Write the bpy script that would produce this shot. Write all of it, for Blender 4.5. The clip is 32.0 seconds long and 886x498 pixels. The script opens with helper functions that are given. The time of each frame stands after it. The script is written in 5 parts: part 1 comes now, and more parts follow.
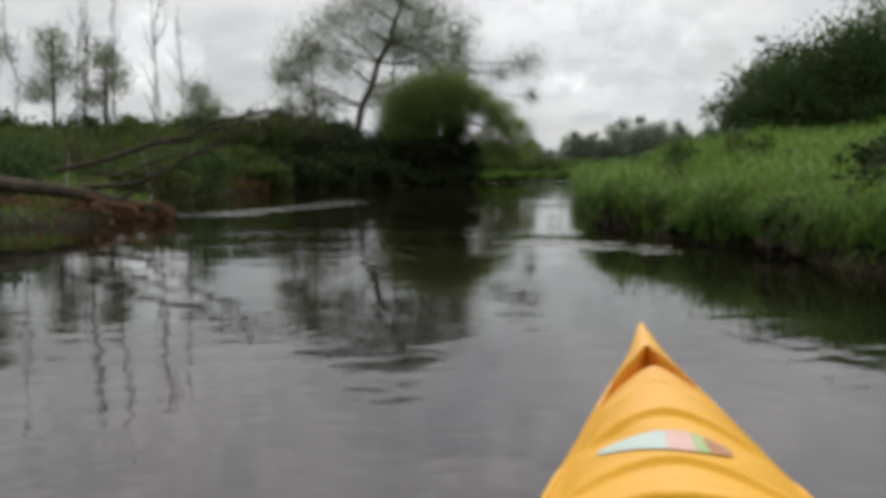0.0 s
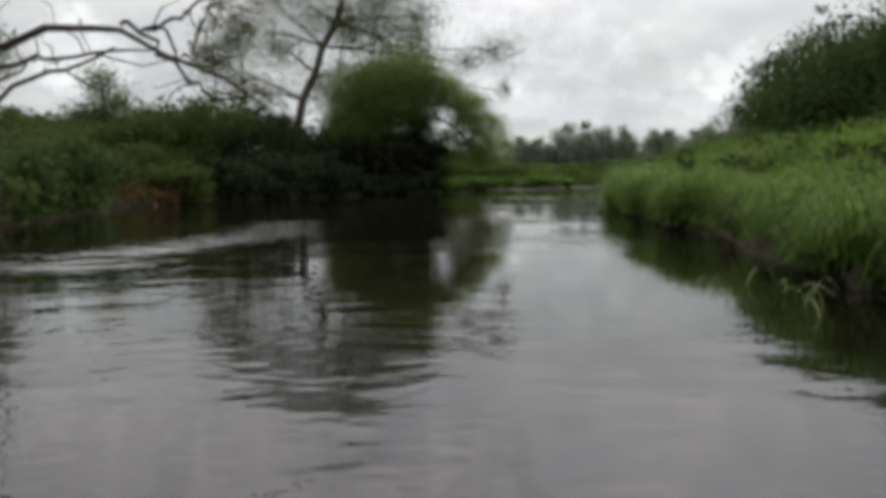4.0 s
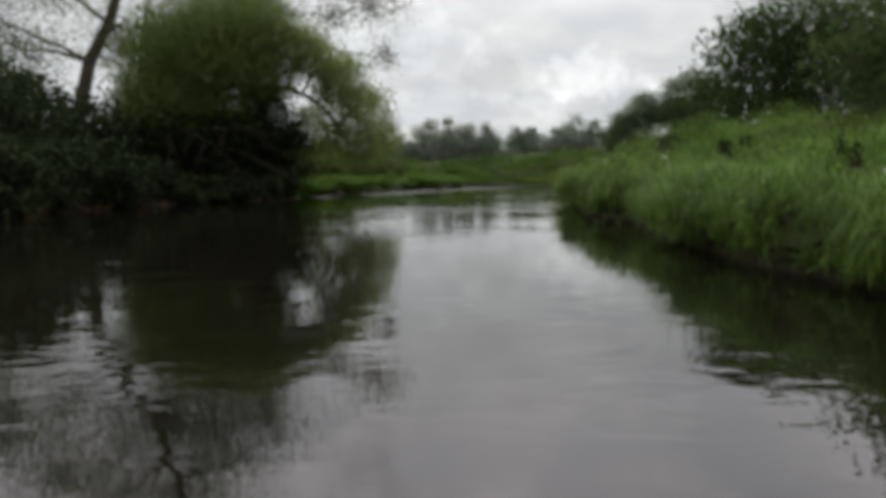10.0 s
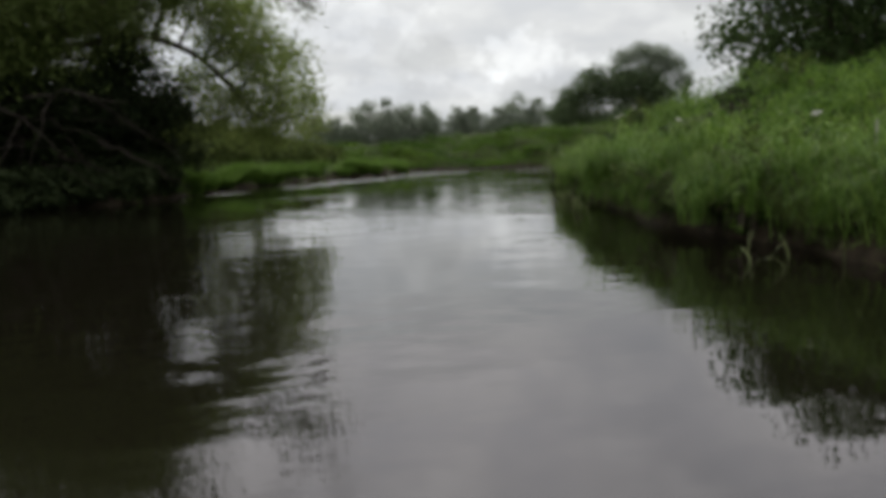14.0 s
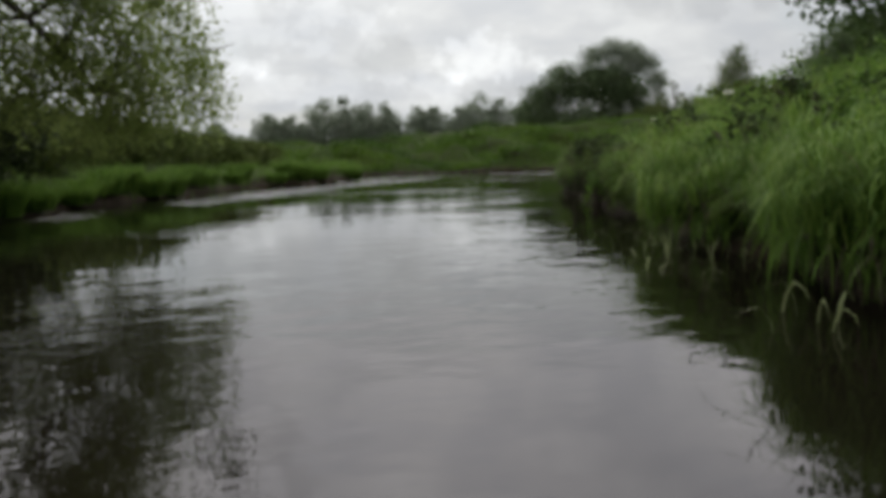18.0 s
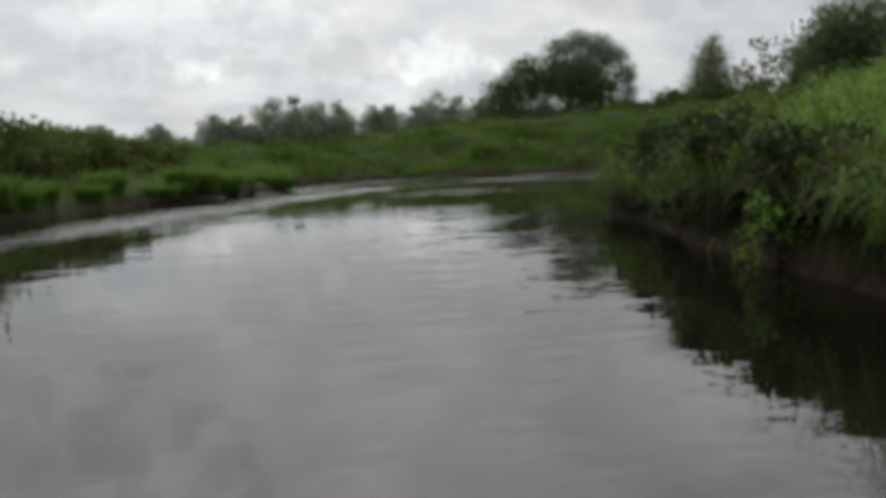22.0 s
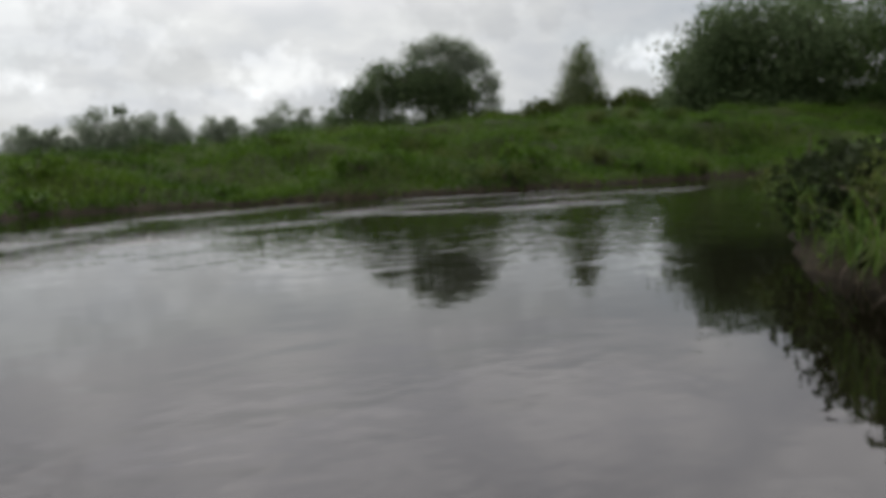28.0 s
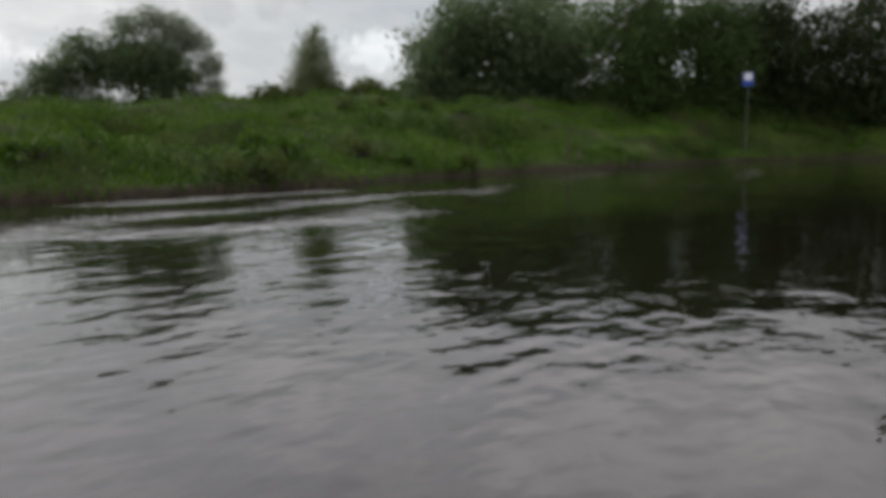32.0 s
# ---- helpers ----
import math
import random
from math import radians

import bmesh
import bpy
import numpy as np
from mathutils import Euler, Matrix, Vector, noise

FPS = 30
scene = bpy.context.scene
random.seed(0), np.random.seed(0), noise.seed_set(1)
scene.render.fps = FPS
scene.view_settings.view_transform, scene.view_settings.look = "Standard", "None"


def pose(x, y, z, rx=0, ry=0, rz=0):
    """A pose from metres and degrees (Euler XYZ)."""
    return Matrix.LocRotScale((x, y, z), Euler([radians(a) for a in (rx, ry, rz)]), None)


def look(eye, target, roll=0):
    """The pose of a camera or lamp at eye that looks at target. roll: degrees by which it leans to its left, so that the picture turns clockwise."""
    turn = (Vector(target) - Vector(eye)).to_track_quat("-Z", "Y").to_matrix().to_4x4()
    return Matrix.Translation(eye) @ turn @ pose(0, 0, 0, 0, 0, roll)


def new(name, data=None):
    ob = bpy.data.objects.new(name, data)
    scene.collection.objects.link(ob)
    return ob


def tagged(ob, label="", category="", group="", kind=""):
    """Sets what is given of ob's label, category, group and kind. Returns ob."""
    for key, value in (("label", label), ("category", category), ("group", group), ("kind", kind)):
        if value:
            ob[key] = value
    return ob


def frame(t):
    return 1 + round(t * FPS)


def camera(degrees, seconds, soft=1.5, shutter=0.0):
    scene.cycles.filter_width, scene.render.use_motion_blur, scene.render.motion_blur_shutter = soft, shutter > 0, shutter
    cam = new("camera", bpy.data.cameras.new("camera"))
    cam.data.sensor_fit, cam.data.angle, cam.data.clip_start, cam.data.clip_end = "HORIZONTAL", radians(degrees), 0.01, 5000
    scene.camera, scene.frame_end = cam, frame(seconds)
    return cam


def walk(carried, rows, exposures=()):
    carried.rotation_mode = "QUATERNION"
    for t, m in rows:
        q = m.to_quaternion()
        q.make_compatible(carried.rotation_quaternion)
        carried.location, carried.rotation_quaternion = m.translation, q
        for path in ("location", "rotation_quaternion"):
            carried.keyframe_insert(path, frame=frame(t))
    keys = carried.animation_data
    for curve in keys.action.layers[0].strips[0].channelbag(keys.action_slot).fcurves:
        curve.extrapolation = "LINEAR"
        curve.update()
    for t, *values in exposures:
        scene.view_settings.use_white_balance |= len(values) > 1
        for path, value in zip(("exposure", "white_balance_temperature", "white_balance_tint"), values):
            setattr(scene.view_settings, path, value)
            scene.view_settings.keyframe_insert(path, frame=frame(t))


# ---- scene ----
cam = camera(58.0, 32.0, soft=5.4)
# seconds, x, y, z, tilt, roll, heading
PATH = [
    (0, -0.000, -0.000, 0.756, 84.28, -0.20, 0.00),
    (0.5, -0.162, 0.823, 0.756, 84.18, -0.61, 0.19),
    (1, -0.330, 1.644, 0.751, 84.15, -1.37, 0.19),
    (1.5, -0.481, 2.477, 0.748, 83.65, -0.86, -0.52),
    (2, -0.592, 3.330, 0.753, 84.12, -1.30, -0.90),
    (2.5, -0.689, 4.185, 0.747, 84.07, -1.39, -0.93),
    (3, -0.780, 5.032, 0.753, 83.95, -1.29, -1.99),
    (3.5, -0.838, 5.879, 0.751, 84.28, -0.34, -3.55),
    (5.5, -0.948, 9.253, 0.760, 85.12, -0.50, -6.21),
    (6, -0.929, 10.078, 0.756, 85.14, -0.21, -7.17),
    (6.5, -0.894, 10.900, 0.758, 85.35, -0.98, -7.75),
    (7, -0.862, 11.727, 0.758, 85.21, -0.69, -8.88),
    (7.5, -0.800, 12.541, 0.749, 84.86, 0.09, -10.88),
    (8, -0.701, 13.342, 0.751, 84.79, -0.71, -12.08),
    (8.5, -0.608, 14.146, 0.753, 84.54, -0.70, -12.57),
    (9, -0.505, 14.949, 0.749, 84.40, -0.19, -13.21),
    (9.5, -0.376, 15.734, 0.750, 84.94, -1.06, -13.87),
    (10, -0.248, 16.537, 0.745, 84.55, -0.03, -14.70),
    (10.5, -0.085, 17.335, 0.755, 83.98, -0.24, -15.30),
    (11, 0.097, 18.140, 0.756, 84.18, -1.13, -15.87),
    (11.5, 0.285, 18.944, 0.742, 83.75, -0.85, -16.02),
    (12, 0.484, 19.731, 0.737, 84.36, -1.74, -16.37),
    (12.5, 0.684, 20.506, 0.740, 84.16, -1.74, -16.61),
    (13, 0.883, 21.277, 0.742, 83.65, -1.45, -16.95),
    (13.5, 1.088, 22.060, 0.733, 83.44, -1.61, -18.38),
    (14, 1.294, 22.844, 0.730, 83.28, -1.51, -18.85),
    (14.5, 1.521, 23.606, 0.747, 82.96, 0.31, -19.30),
    (16.5, 2.564, 26.605, 0.745, 82.71, 0.05, -21.17),
    (17, 2.823, 27.394, 0.754, 82.96, -0.77, -21.75),
    (17.5, 3.071, 28.210, 0.767, 82.84, -1.96, -21.81),
    (18, 3.310, 29.022, 0.747, 83.30, -1.09, -21.82),
    (18.5, 3.560, 29.836, 0.760, 84.38, 0.16, -21.87),
    (19, 3.856, 30.622, 0.749, 83.71, -0.70, -22.42),
    (19.5, 4.155, 31.401, 0.733, 83.63, -1.92, -22.92),
    (20, 4.454, 32.174, 0.745, 83.25, -0.84, -23.24),
    (20.5, 4.771, 32.931, 0.752, 83.81, -0.05, -23.85),
    (21, 5.091, 33.693, 0.760, 83.20, -1.20, -24.71),
    (21.5, 5.399, 34.453, 0.755, 83.48, -2.12, -25.00),
    (22, 5.699, 35.194, 0.755, 83.25, -1.72, -24.87),
    (22.5, 6.007, 35.931, 0.749, 84.48, -0.93, -25.42),
    (23, 6.318, 36.669, 0.741, 84.09, -1.75, -25.58),
    (23.5, 6.603, 37.412, 0.738, 83.53, -1.92, -26.63),
    (24, 6.884, 38.121, 0.732, 83.54, -0.93, -28.07),
    (24.5, 7.180, 38.808, 0.736, 83.32, -1.05, -28.70),
    (26.5, 8.500, 41.466, 0.759, 83.19, -1.76, -31.42),
    (27, 8.820, 42.132, 0.751, 83.48, -1.10, -32.34),
    (27.5, 9.140, 42.782, 0.751, 84.74, -1.14, -34.46),
    (28, 9.468, 43.403, 0.755, 84.01, -1.88, -35.63),
    (28.5, 9.811, 43.975, 0.753, 84.64, -0.90, -36.83),
    (29, 10.182, 44.466, 0.722, 84.70, -1.40, -38.18),
    (29.5, 10.541, 44.978, 0.749, 84.18, -1.91, -39.93),
    (30, 10.888, 45.491, 0.750, 84.33, -1.59, -43.04),
    (30.5, 11.225, 46.002, 0.746, 83.94, -1.68, -47.42),
    (31, 11.547, 46.510, 0.750, 83.11, -1.81, -49.38),
    (31.5, 11.859, 46.988, 0.750, 82.86, -1.17, -51.78),
    (32, 12.173, 47.436, 0.757, 83.01, -0.64, -55.33),
]


def boat_view(x, y, z, tilt, lean, heading):
    """A pose with a lean about the viewing axis."""
    return pose(x, y, z, tilt, 0, heading) @ pose(0, 0, 0, 0, 0, lean)


walk(cam, [(r[0], boat_view(*r[1:])) for r in PATH], [(0, 0.0, 6650, 10)])

# ---- light ----
SUN_AZ, SUN_EL = 12.0, 42.0
world = bpy.data.worlds.new("overcast_sky")
scene.world = world
world.use_nodes = True
wt = world.node_tree
wt.nodes.clear()


def wn(kind, **kw):
    n = wt.nodes.new(kind)
    for k, v in kw.items():
        if k == "op":
            n.operation = v
    return n


def wl(a, b):
    wt.links.new(a, b)


w_out = wn("ShaderNodeOutputWorld")
w_bg = wn("ShaderNodeBackground")
w_sky = wn("ShaderNodeTexSky")
w_sky.sky_type = "NISHITA"
w_sky.sun_disc = False
w_sky.sun_elevation = radians(SUN_EL)
w_sky.sun_rotation = radians(SUN_AZ)
w_co = wn("ShaderNodeTexCoord")
w_sep = wn("ShaderNodeSeparateXYZ")
wl(w_co.outputs["Generated"], w_sep.inputs[0])
# cloud deck: the sky's direction laid on a flat layer
w_zc = wn("ShaderNodeMath", op="MAXIMUM")
w_zc.inputs[1].default_value = 0.0
wl(w_sep.outputs["Z"], w_zc.inputs[0])
w_za = wn("ShaderNodeMath", op="ADD")
w_za.inputs[1].default_value = 0.30
wl(w_zc.outputs[0], w_za.inputs[0])
w_div = wn("ShaderNodeVectorMath", op="DIVIDE")
w_cmb = wn("ShaderNodeCombineXYZ")
for s in ("X", "Y", "Z"):
    wl(w_za.outputs[0], w_cmb.inputs[s])
wl(w_co.outputs["Generated"], w_div.inputs[0])
wl(w_cmb.outputs[0], w_div.inputs[1])


def wnoise(scale, detail, rough, distort=0.0):
    n = wn("ShaderNodeTexNoise")
    n.inputs["Scale"].default_value = scale
    n.inputs["Detail"].default_value = detail
    n.inputs["Roughness"].default_value = rough
    n.inputs["Distortion"].default_value = distort
    wl(w_div.outputs[0], n.inputs["Vector"])
    return n


def wramp(src, stops):
    r = wn("ShaderNodeValToRGB")
    el = r.color_ramp.elements
    while len(el) < len(stops):
        el.new(0.5)
    for e, (p, c) in zip(el, stops):
        e.position, e.color = p, (*c, 1)
    wl(src, r.inputs[0])
    return r


w_cloud = wramp(wnoise(1.6, 6, 0.55, 0.25).outputs["Fac"], [(0.30, (0.765, 0.795, 0.825)), (0.50, (0.825, 0.858, 0.88)), (0.68, (0.935, 0.965, 0.975))])
w_puff = wramp(wnoise(4.2, 7, 0.55, 0.15).outputs["Fac"], [(0.36, (0.90, 0.91, 0.93)), (0.52, (1.0, 1.0, 1.0)), (0.64, (1.10, 1.10, 1.09))])
w_mul = wn("ShaderNodeVectorMath", op="MULTIPLY")
wl(w_cloud.outputs[0], w_mul.inputs[0])
wl(w_puff.outputs[0], w_mul.inputs[1])
# brighter towards the zenith
w_rise = wramp(w_zc.outputs[0], [(0.0, (0.87, 0.87, 0.88)), (0.18, (0.97, 0.97, 0.98)), (0.24, (1.42, 1.36, 1.38)), (0.42, (3.05, 2.88, 2.95)), (1.0, (2.9, 2.75, 2.80))])
w_mul2 = wn("ShaderNodeVectorMath", op="MULTIPLY")
wl(w_mul.outputs[0], w_mul2.inputs[0])
wl(w_rise.outputs[0], w_mul2.inputs[1])
w_skys = wn("ShaderNodeVectorMath", op="SCALE")
w_skys.inputs["Scale"].default_value = 0.08
wl(w_sky.outputs[0], w_skys.inputs[0])
w_cover = wramp(wnoise(1.7, 5, 0.5).outputs["Fac"], [(0.34, (0.72, 0.72, 0.72)), (0.48, (1, 1, 1))])
w_mix = wn("ShaderNodeMix")
w_mix.data_type = "RGBA"
wl(w_cover.outputs[0], w_mix.inputs["Factor"])
wl(w_skys.outputs[0], w_mix.inputs["A"])
# cumulus heads low over the meadows: heading, height, half width, half height in degrees, and gain
# last entry: an unseen dark patch higher up, added to dim the water's reflection
CUMULUS = [(25.0, 6.7, 4.2, 1.9, 0.24), (20.0, 5.0, 3.4, 1.3, 0.16), (14.0, 4.6, 5.0, 1.4, 0.14), (50.4, 7.1, 2.2, 1.7, 0.5), (3.0, 6.0, 5.0, 1.5, 0.15), (32.0, 5.2, 2.4, 1.3, 0.2), (-19.5, 7.0, 3.0, 3.4, 0.30), (-12.0, 3.0, 4.0, 1.5, 0.15), (8.0, 9.5, 9.0, 3.0, 0.16), (40.0, 11.0, 8.0, 2.5, -0.10), (18.5, 6.8, 2.6, 1.4, -0.14), (28.0, 4.2, 3.0, 0.9, -0.12), (58.0, 6.0, 4.0, 1.5, 0.15), (-10.0, 22.0, 22.0, 8.0, -0.16)]


def wmath(op, a, b=0.0):
    n = wn("ShaderNodeMath", op=op)
    for i, v in enumerate((a, b)):
        if isinstance(v, (int, float)):
            n.inputs[i].default_value = v
        else:
            wl(v, n.inputs[i])
    return n.outputs[0]


w_az = wmath("MULTIPLY", wmath("ARCTAN2", w_sep.outputs["X"], w_sep.outputs["Y"]), 57.2958)
w_el = wmath("MULTIPLY", wmath("ARCSINE", w_sep.outputs["Z"]), 57.2958)
w_ragn = wn("ShaderNodeTexNoise")
w_ragn.inputs["Scale"].default_value, w_ragn.inputs["Detail"].default_value, w_ragn.inputs["Roughness"].default_value = 22.0, 7.0, 0.62
wl(w_co.outputs["Generated"], w_ragn.inputs["Vector"])
w_rag = wmath("MULTIPLY", wmath("SUBTRACT", w_ragn.outputs["Fac"], 0.5), 6.5)
w_heads = None
for c_az, c_el, c_w, c_h, c_g in CUMULUS:
    q1 = wmath("DIVIDE", wmath("SUBTRACT", w_az, c_az), c_w)
    q2 = wmath("DIVIDE", wmath("SUBTRACT", w_el, c_el), c_h)
    r2 = wmath("ADD", wmath("ADD", wmath("MULTIPLY", q1, q1), wmath("MULTIPLY", q2, q2)), w_rag)
    lump = wn("ShaderNodeMapRange")
    lump.interpolation_type = "SMOOTHSTEP"
    wl(r2, lump.inputs["Value"])
    for nm, v in (("From Min", 0.1), ("From Max", 1.25), ("To Min", c_g), ("To Max", 0.0)):
        lump.inputs[nm].default_value = v
    w_heads = lump.outputs[0] if w_heads is None else wmath("ADD", w_heads, lump.outputs[0])
w_sunny = wn("ShaderNodeVectorMath", op="DOT_PRODUCT")
wl(w_co.outputs["Generated"], w_sunny.inputs[0])
w_sunny.inputs[1].default_value = (math.sin(radians(SUN_AZ)), math.cos(radians(SUN_AZ)), 0.0)
w_side = wmath("MULTIPLY", wmath("SUBTRACT", w_sunny.outputs["Value"], 0.85), 0.36)
w_gain = wmath("ADD", wmath("ADD", w_heads, w_side), 1.0)
w_mul3 = wn("ShaderNodeVectorMath", op="SCALE")
wl(w_mul2.outputs[0], w_mul3.inputs[0])
wl(w_gain, w_mul3.inputs["Scale"])
wl(w_mul3.outputs[0], w_mix.inputs["B"])
wl(w_mix.outputs["Result"], w_bg.inputs["Color"])
w_bg.inputs["Strength"].default_value = 0.84
wl(w_bg.outputs[0], w_out.inputs["Surface"])

sun_data = bpy.data.lights.new("sun", "SUN")
sun_data.energy, sun_data.angle, sun_data.color = 0.7, radians(25), (1.0, 0.96, 0.9)
sun = new("sun", sun_data)
sa, se = radians(SUN_AZ), radians(SUN_EL)
sun.matrix_world = look((0, 0, 60), (-60 * math.sin(sa) * math.cos(se), -60 * math.cos(sa) * math.cos(se), 60 - 60 * math.sin(se)))


# ---- materials ----
def material(name, stops, rough=0.7, scale=4.0, island=0.0, through_light=0.0, bump=0.0, bump_scale=30.0, spec=0.3, metal=0.0, big=0.35):
    """Colours mixed by two scales of noise and, for loose pieces, by a random value for each piece."""
    m = bpy.data.materials.new(name)
    m.use_nodes = True
    t = m.node_tree
    b = t.nodes["Principled BSDF"]
    co = t.nodes.new("ShaderNodeNewGeometry")
    n1 = t.nodes.new("ShaderNodeTexNoise")
    n1.inputs["Scale"].default_value, n1.inputs["Detail"].default_value = scale, 5
    n2 = t.nodes.new("ShaderNodeTexNoise")
    n2.inputs["Scale"].default_value, n2.inputs["Detail"].default_value = big, 3
    t.links.new(co.outputs["Position"], n1.inputs["Vector"])
    t.links.new(co.outputs["Position"], n2.inputs["Vector"])
    mix = t.nodes.new("ShaderNodeMath")
    mix.operation = "ADD"
    half = t.nodes.new("ShaderNodeMath")
    half.operation = "MULTIPLY"
    half.inputs[1].default_value = 0.5
    t.links.new(n1.outputs["Fac"], mix.inputs[0])
    t.links.new(n2.outputs["Fac"], mix.inputs[1])
    t.links.new(mix.outputs[0], half.inputs[0])
    last = half.outputs[0]
    if island:
        blend = t.nodes.new("ShaderNodeMix")
        blend.data_type = "FLOAT"
        blend.inputs["Factor"].default_value = island
        t.links.new(last, blend.inputs["A"])
        t.links.new(co.outputs["Random Per Island"], blend.inputs["B"])
        last = blend.outputs["Result"]
    ramp = t.nodes.new("ShaderNodeValToRGB")
    el = ramp.color_ramp.elements
    while len(el) < len(stops):
        el.new(0.5)
    for e, (p, c) in zip(el, stops):
        e.position, e.color = p, (*c, 1)
    t.links.new(last, ramp.inputs[0])
    t.links.new(ramp.outputs[0], b.inputs["Base Color"])
    b.inputs["Roughness"].default_value = rough
    b.inputs["Metallic"].default_value = metal
    b.inputs["Specular IOR Level"].default_value = spec
    if bump:
        nb = t.nodes.new("ShaderNodeTexNoise")
        nb.inputs["Scale"].default_value, nb.inputs["Detail"].default_value = bump_scale, 4
        t.links.new(co.outputs["Position"], nb.inputs["Vector"])
        bu = t.nodes.new("ShaderNodeBump")
        bu.inputs["Strength"].default_value, bu.inputs["Distance"].default_value = bump, 0.03
        t.links.new(nb.outputs["Fac"], bu.inputs["Height"])
        t.links.new(bu.outputs[0], b.inputs["Normal"])
    if through_light:
        tr = t.nodes.new("ShaderNodeBsdfTranslucent")
        t.links.new(ramp.outputs[0], tr.inputs["Color"])
        ms = t.nodes.new("ShaderNodeMixShader")
        ms.inputs[0].default_value = through_light
        t.links.new(b.outputs[0], ms.inputs[1])
        t.links.new(tr.outputs[0], ms.inputs[2])
        t.links.new(ms.outputs[0], t.nodes["Material Output"].inputs["Surface"])
    return m


def rgb(r, g, b):
    return (r, g, b)


M_GRASS = material("grass", [(0.22, rgb(0.036, 0.076, 0.016)), (0.42, rgb(0.094, 0.184, 0.030)), (0.60, rgb(0.168, 0.278, 0.046)), (0.92, rgb(0.280, 0.330, 0.105))], 0.6, 1.3, 0.38, 0.35, spec=0.15)
M_LEVEE = material("levee_grass", [(0.34, rgb(0.016, 0.038, 0.006)), (0.46, rgb(0.044, 0.096, 0.010)), (0.58, rgb(0.082, 0.152, 0.016)), (0.80, rgb(0.140, 0.180, 0.045))], 0.6, 0.5, 0.14, 0.35, spec=0.15, big=0.22)
M_SEDGE = material("sedge", [(0.15, rgb(0.042, 0.086, 0.017)), (0.5, rgb(0.100, 0.186, 0.030)), (0.9, rgb(0.180, 0.280, 0.052))], 0.6, 1.3, 0.5, 0.35, spec=0.15)
M_DRY = material("dry_grass", [(0.2, rgb(0.10, 0.075, 0.035)), (0.6, rgb(0.19, 0.15, 0.08)), (0.9, rgb(0.33, 0.30, 0.20))], 0.7, 3.0, 0.7, 0.2)
M_SOIL = material("bank_soil", [(0.35, rgb(0.014, 0.016, 0.006)), (0.5, rgb(0.024, 0.036, 0.007)), (0.65, rgb(0.042, 0.066, 0.010))], 0.95, 2.2, 0, 0, 0.8, 12.0, 0.1)
M_WILLOW = material("willow_leaves", [(0.1, rgb(0.074, 0.108, 0.032)), (0.5, rgb(0.144, 0.196, 0.057)), (0.9, rgb(0.240, 0.292, 0.096))], 0.75, 0.9, 0.32, 0.50, spec=0.08)
# dark green leaves, deepened so the colour also carries shade under canopy and overhang
M_DARK_SHADED = material("dark_and_shaded_leaves", [(0.1, rgb(0.014, 0.023, 0.010)), (0.5, rgb(0.030, 0.044, 0.018)), (0.9, rgb(0.060, 0.078, 0.030))], 0.75, 0.9, 0.32, 0.2, spec=0.08)
M_AIRY = material("grey_green_leaves", [(0.1, rgb(0.080, 0.108, 0.050)), (0.5, rgb(0.140, 0.178, 0.084)), (0.9, rgb(0.215, 0.246, 0.122))], 0.75, 0.9, 0.32, 0.4, spec=0.08)
M_DARK = material("alder_leaves", [(0.1, rgb(0.0292, 0.0539, 0.0195)), (0.5, rgb(0.0616, 0.1015, 0.0325)), (0.9, rgb(0.1134, 0.1507, 0.0553))], 0.75, 0.9, 0.32, 0.4, spec=0.08)
# leaves paled towards grey: the haze of distance is put into the colour
M_FAR_HAZED = material("hazed_far_leaves", [(0.2, rgb(0.145, 0.180, 0.130)), (0.5, rgb(0.225, 0.268, 0.195)), (0.85, rgb(0.320, 0.360, 0.270))], 0.8, 0.3, 0.35, 0.4, spec=0.05)
# tree leaves lightened and greyed a little to imitate haze at middle distance
M_MID_HAZED = material("hazed_mid_leaves", [(0.2, rgb(0.0653, 0.0955, 0.0464)), (0.5, rgb(0.1015, 0.1447, 0.0698)), (0.85, rgb(0.1596, 0.2078, 0.1028))], 0.8, 0.5, 0.32, 0.4, spec=0.06)
M_SHRUB = material("shrub_leaves", [(0.1, rgb(0.03888, 0.06115, 0.01656)), (0.5, rgb(0.0729, 0.1019, 0.0276)), (0.9, rgb(0.1378, 0.1529, 0.04692))], 0.75, 0.9, 0.32, 0.4, spec=0.08)
# willow leaves painted lighter and yellower to imitate light from behind them
M_SPRAY = material("backlit_willow_leaves", [(0.1, rgb(0.120, 0.165, 0.045)), (0.5, rgb(0.200, 0.262, 0.072)), (0.9, rgb(0.300, 0.350, 0.125))], 0.75, 0.9, 0.32, 0.58, spec=0.06)
M_BARK = material("bark", [(0.3, rgb(0.035, 0.028, 0.020)), (0.5, rgb(0.075, 0.062, 0.048)), (0.7, rgb(0.13, 0.11, 0.09))], 0.9, 9.0, 0, 0, 1.0, 40.0, 0.1)
M_BIRCH = material("birch_bark", [(0.38, rgb(0.08, 0.07, 0.06)), (0.5, rgb(0.30, 0.28, 0.25)), (0.7, rgb(0.42, 0.40, 0.36))], 0.8, 7.0, 0, 0, 0.6, 40.0, 0.1)
# bark darkened so its colour carries the shade of the hollow under the willow
M_SHADE_BARK = material("shade_dark_bark", [(0.3, rgb(0.012, 0.010, 0.008)), (0.5, rgb(0.026, 0.021, 0.016)), (0.7, rgb(0.055, 0.046, 0.036))], 0.8, 9.0, 0, 0, 1.0, 40.0, 0.2)
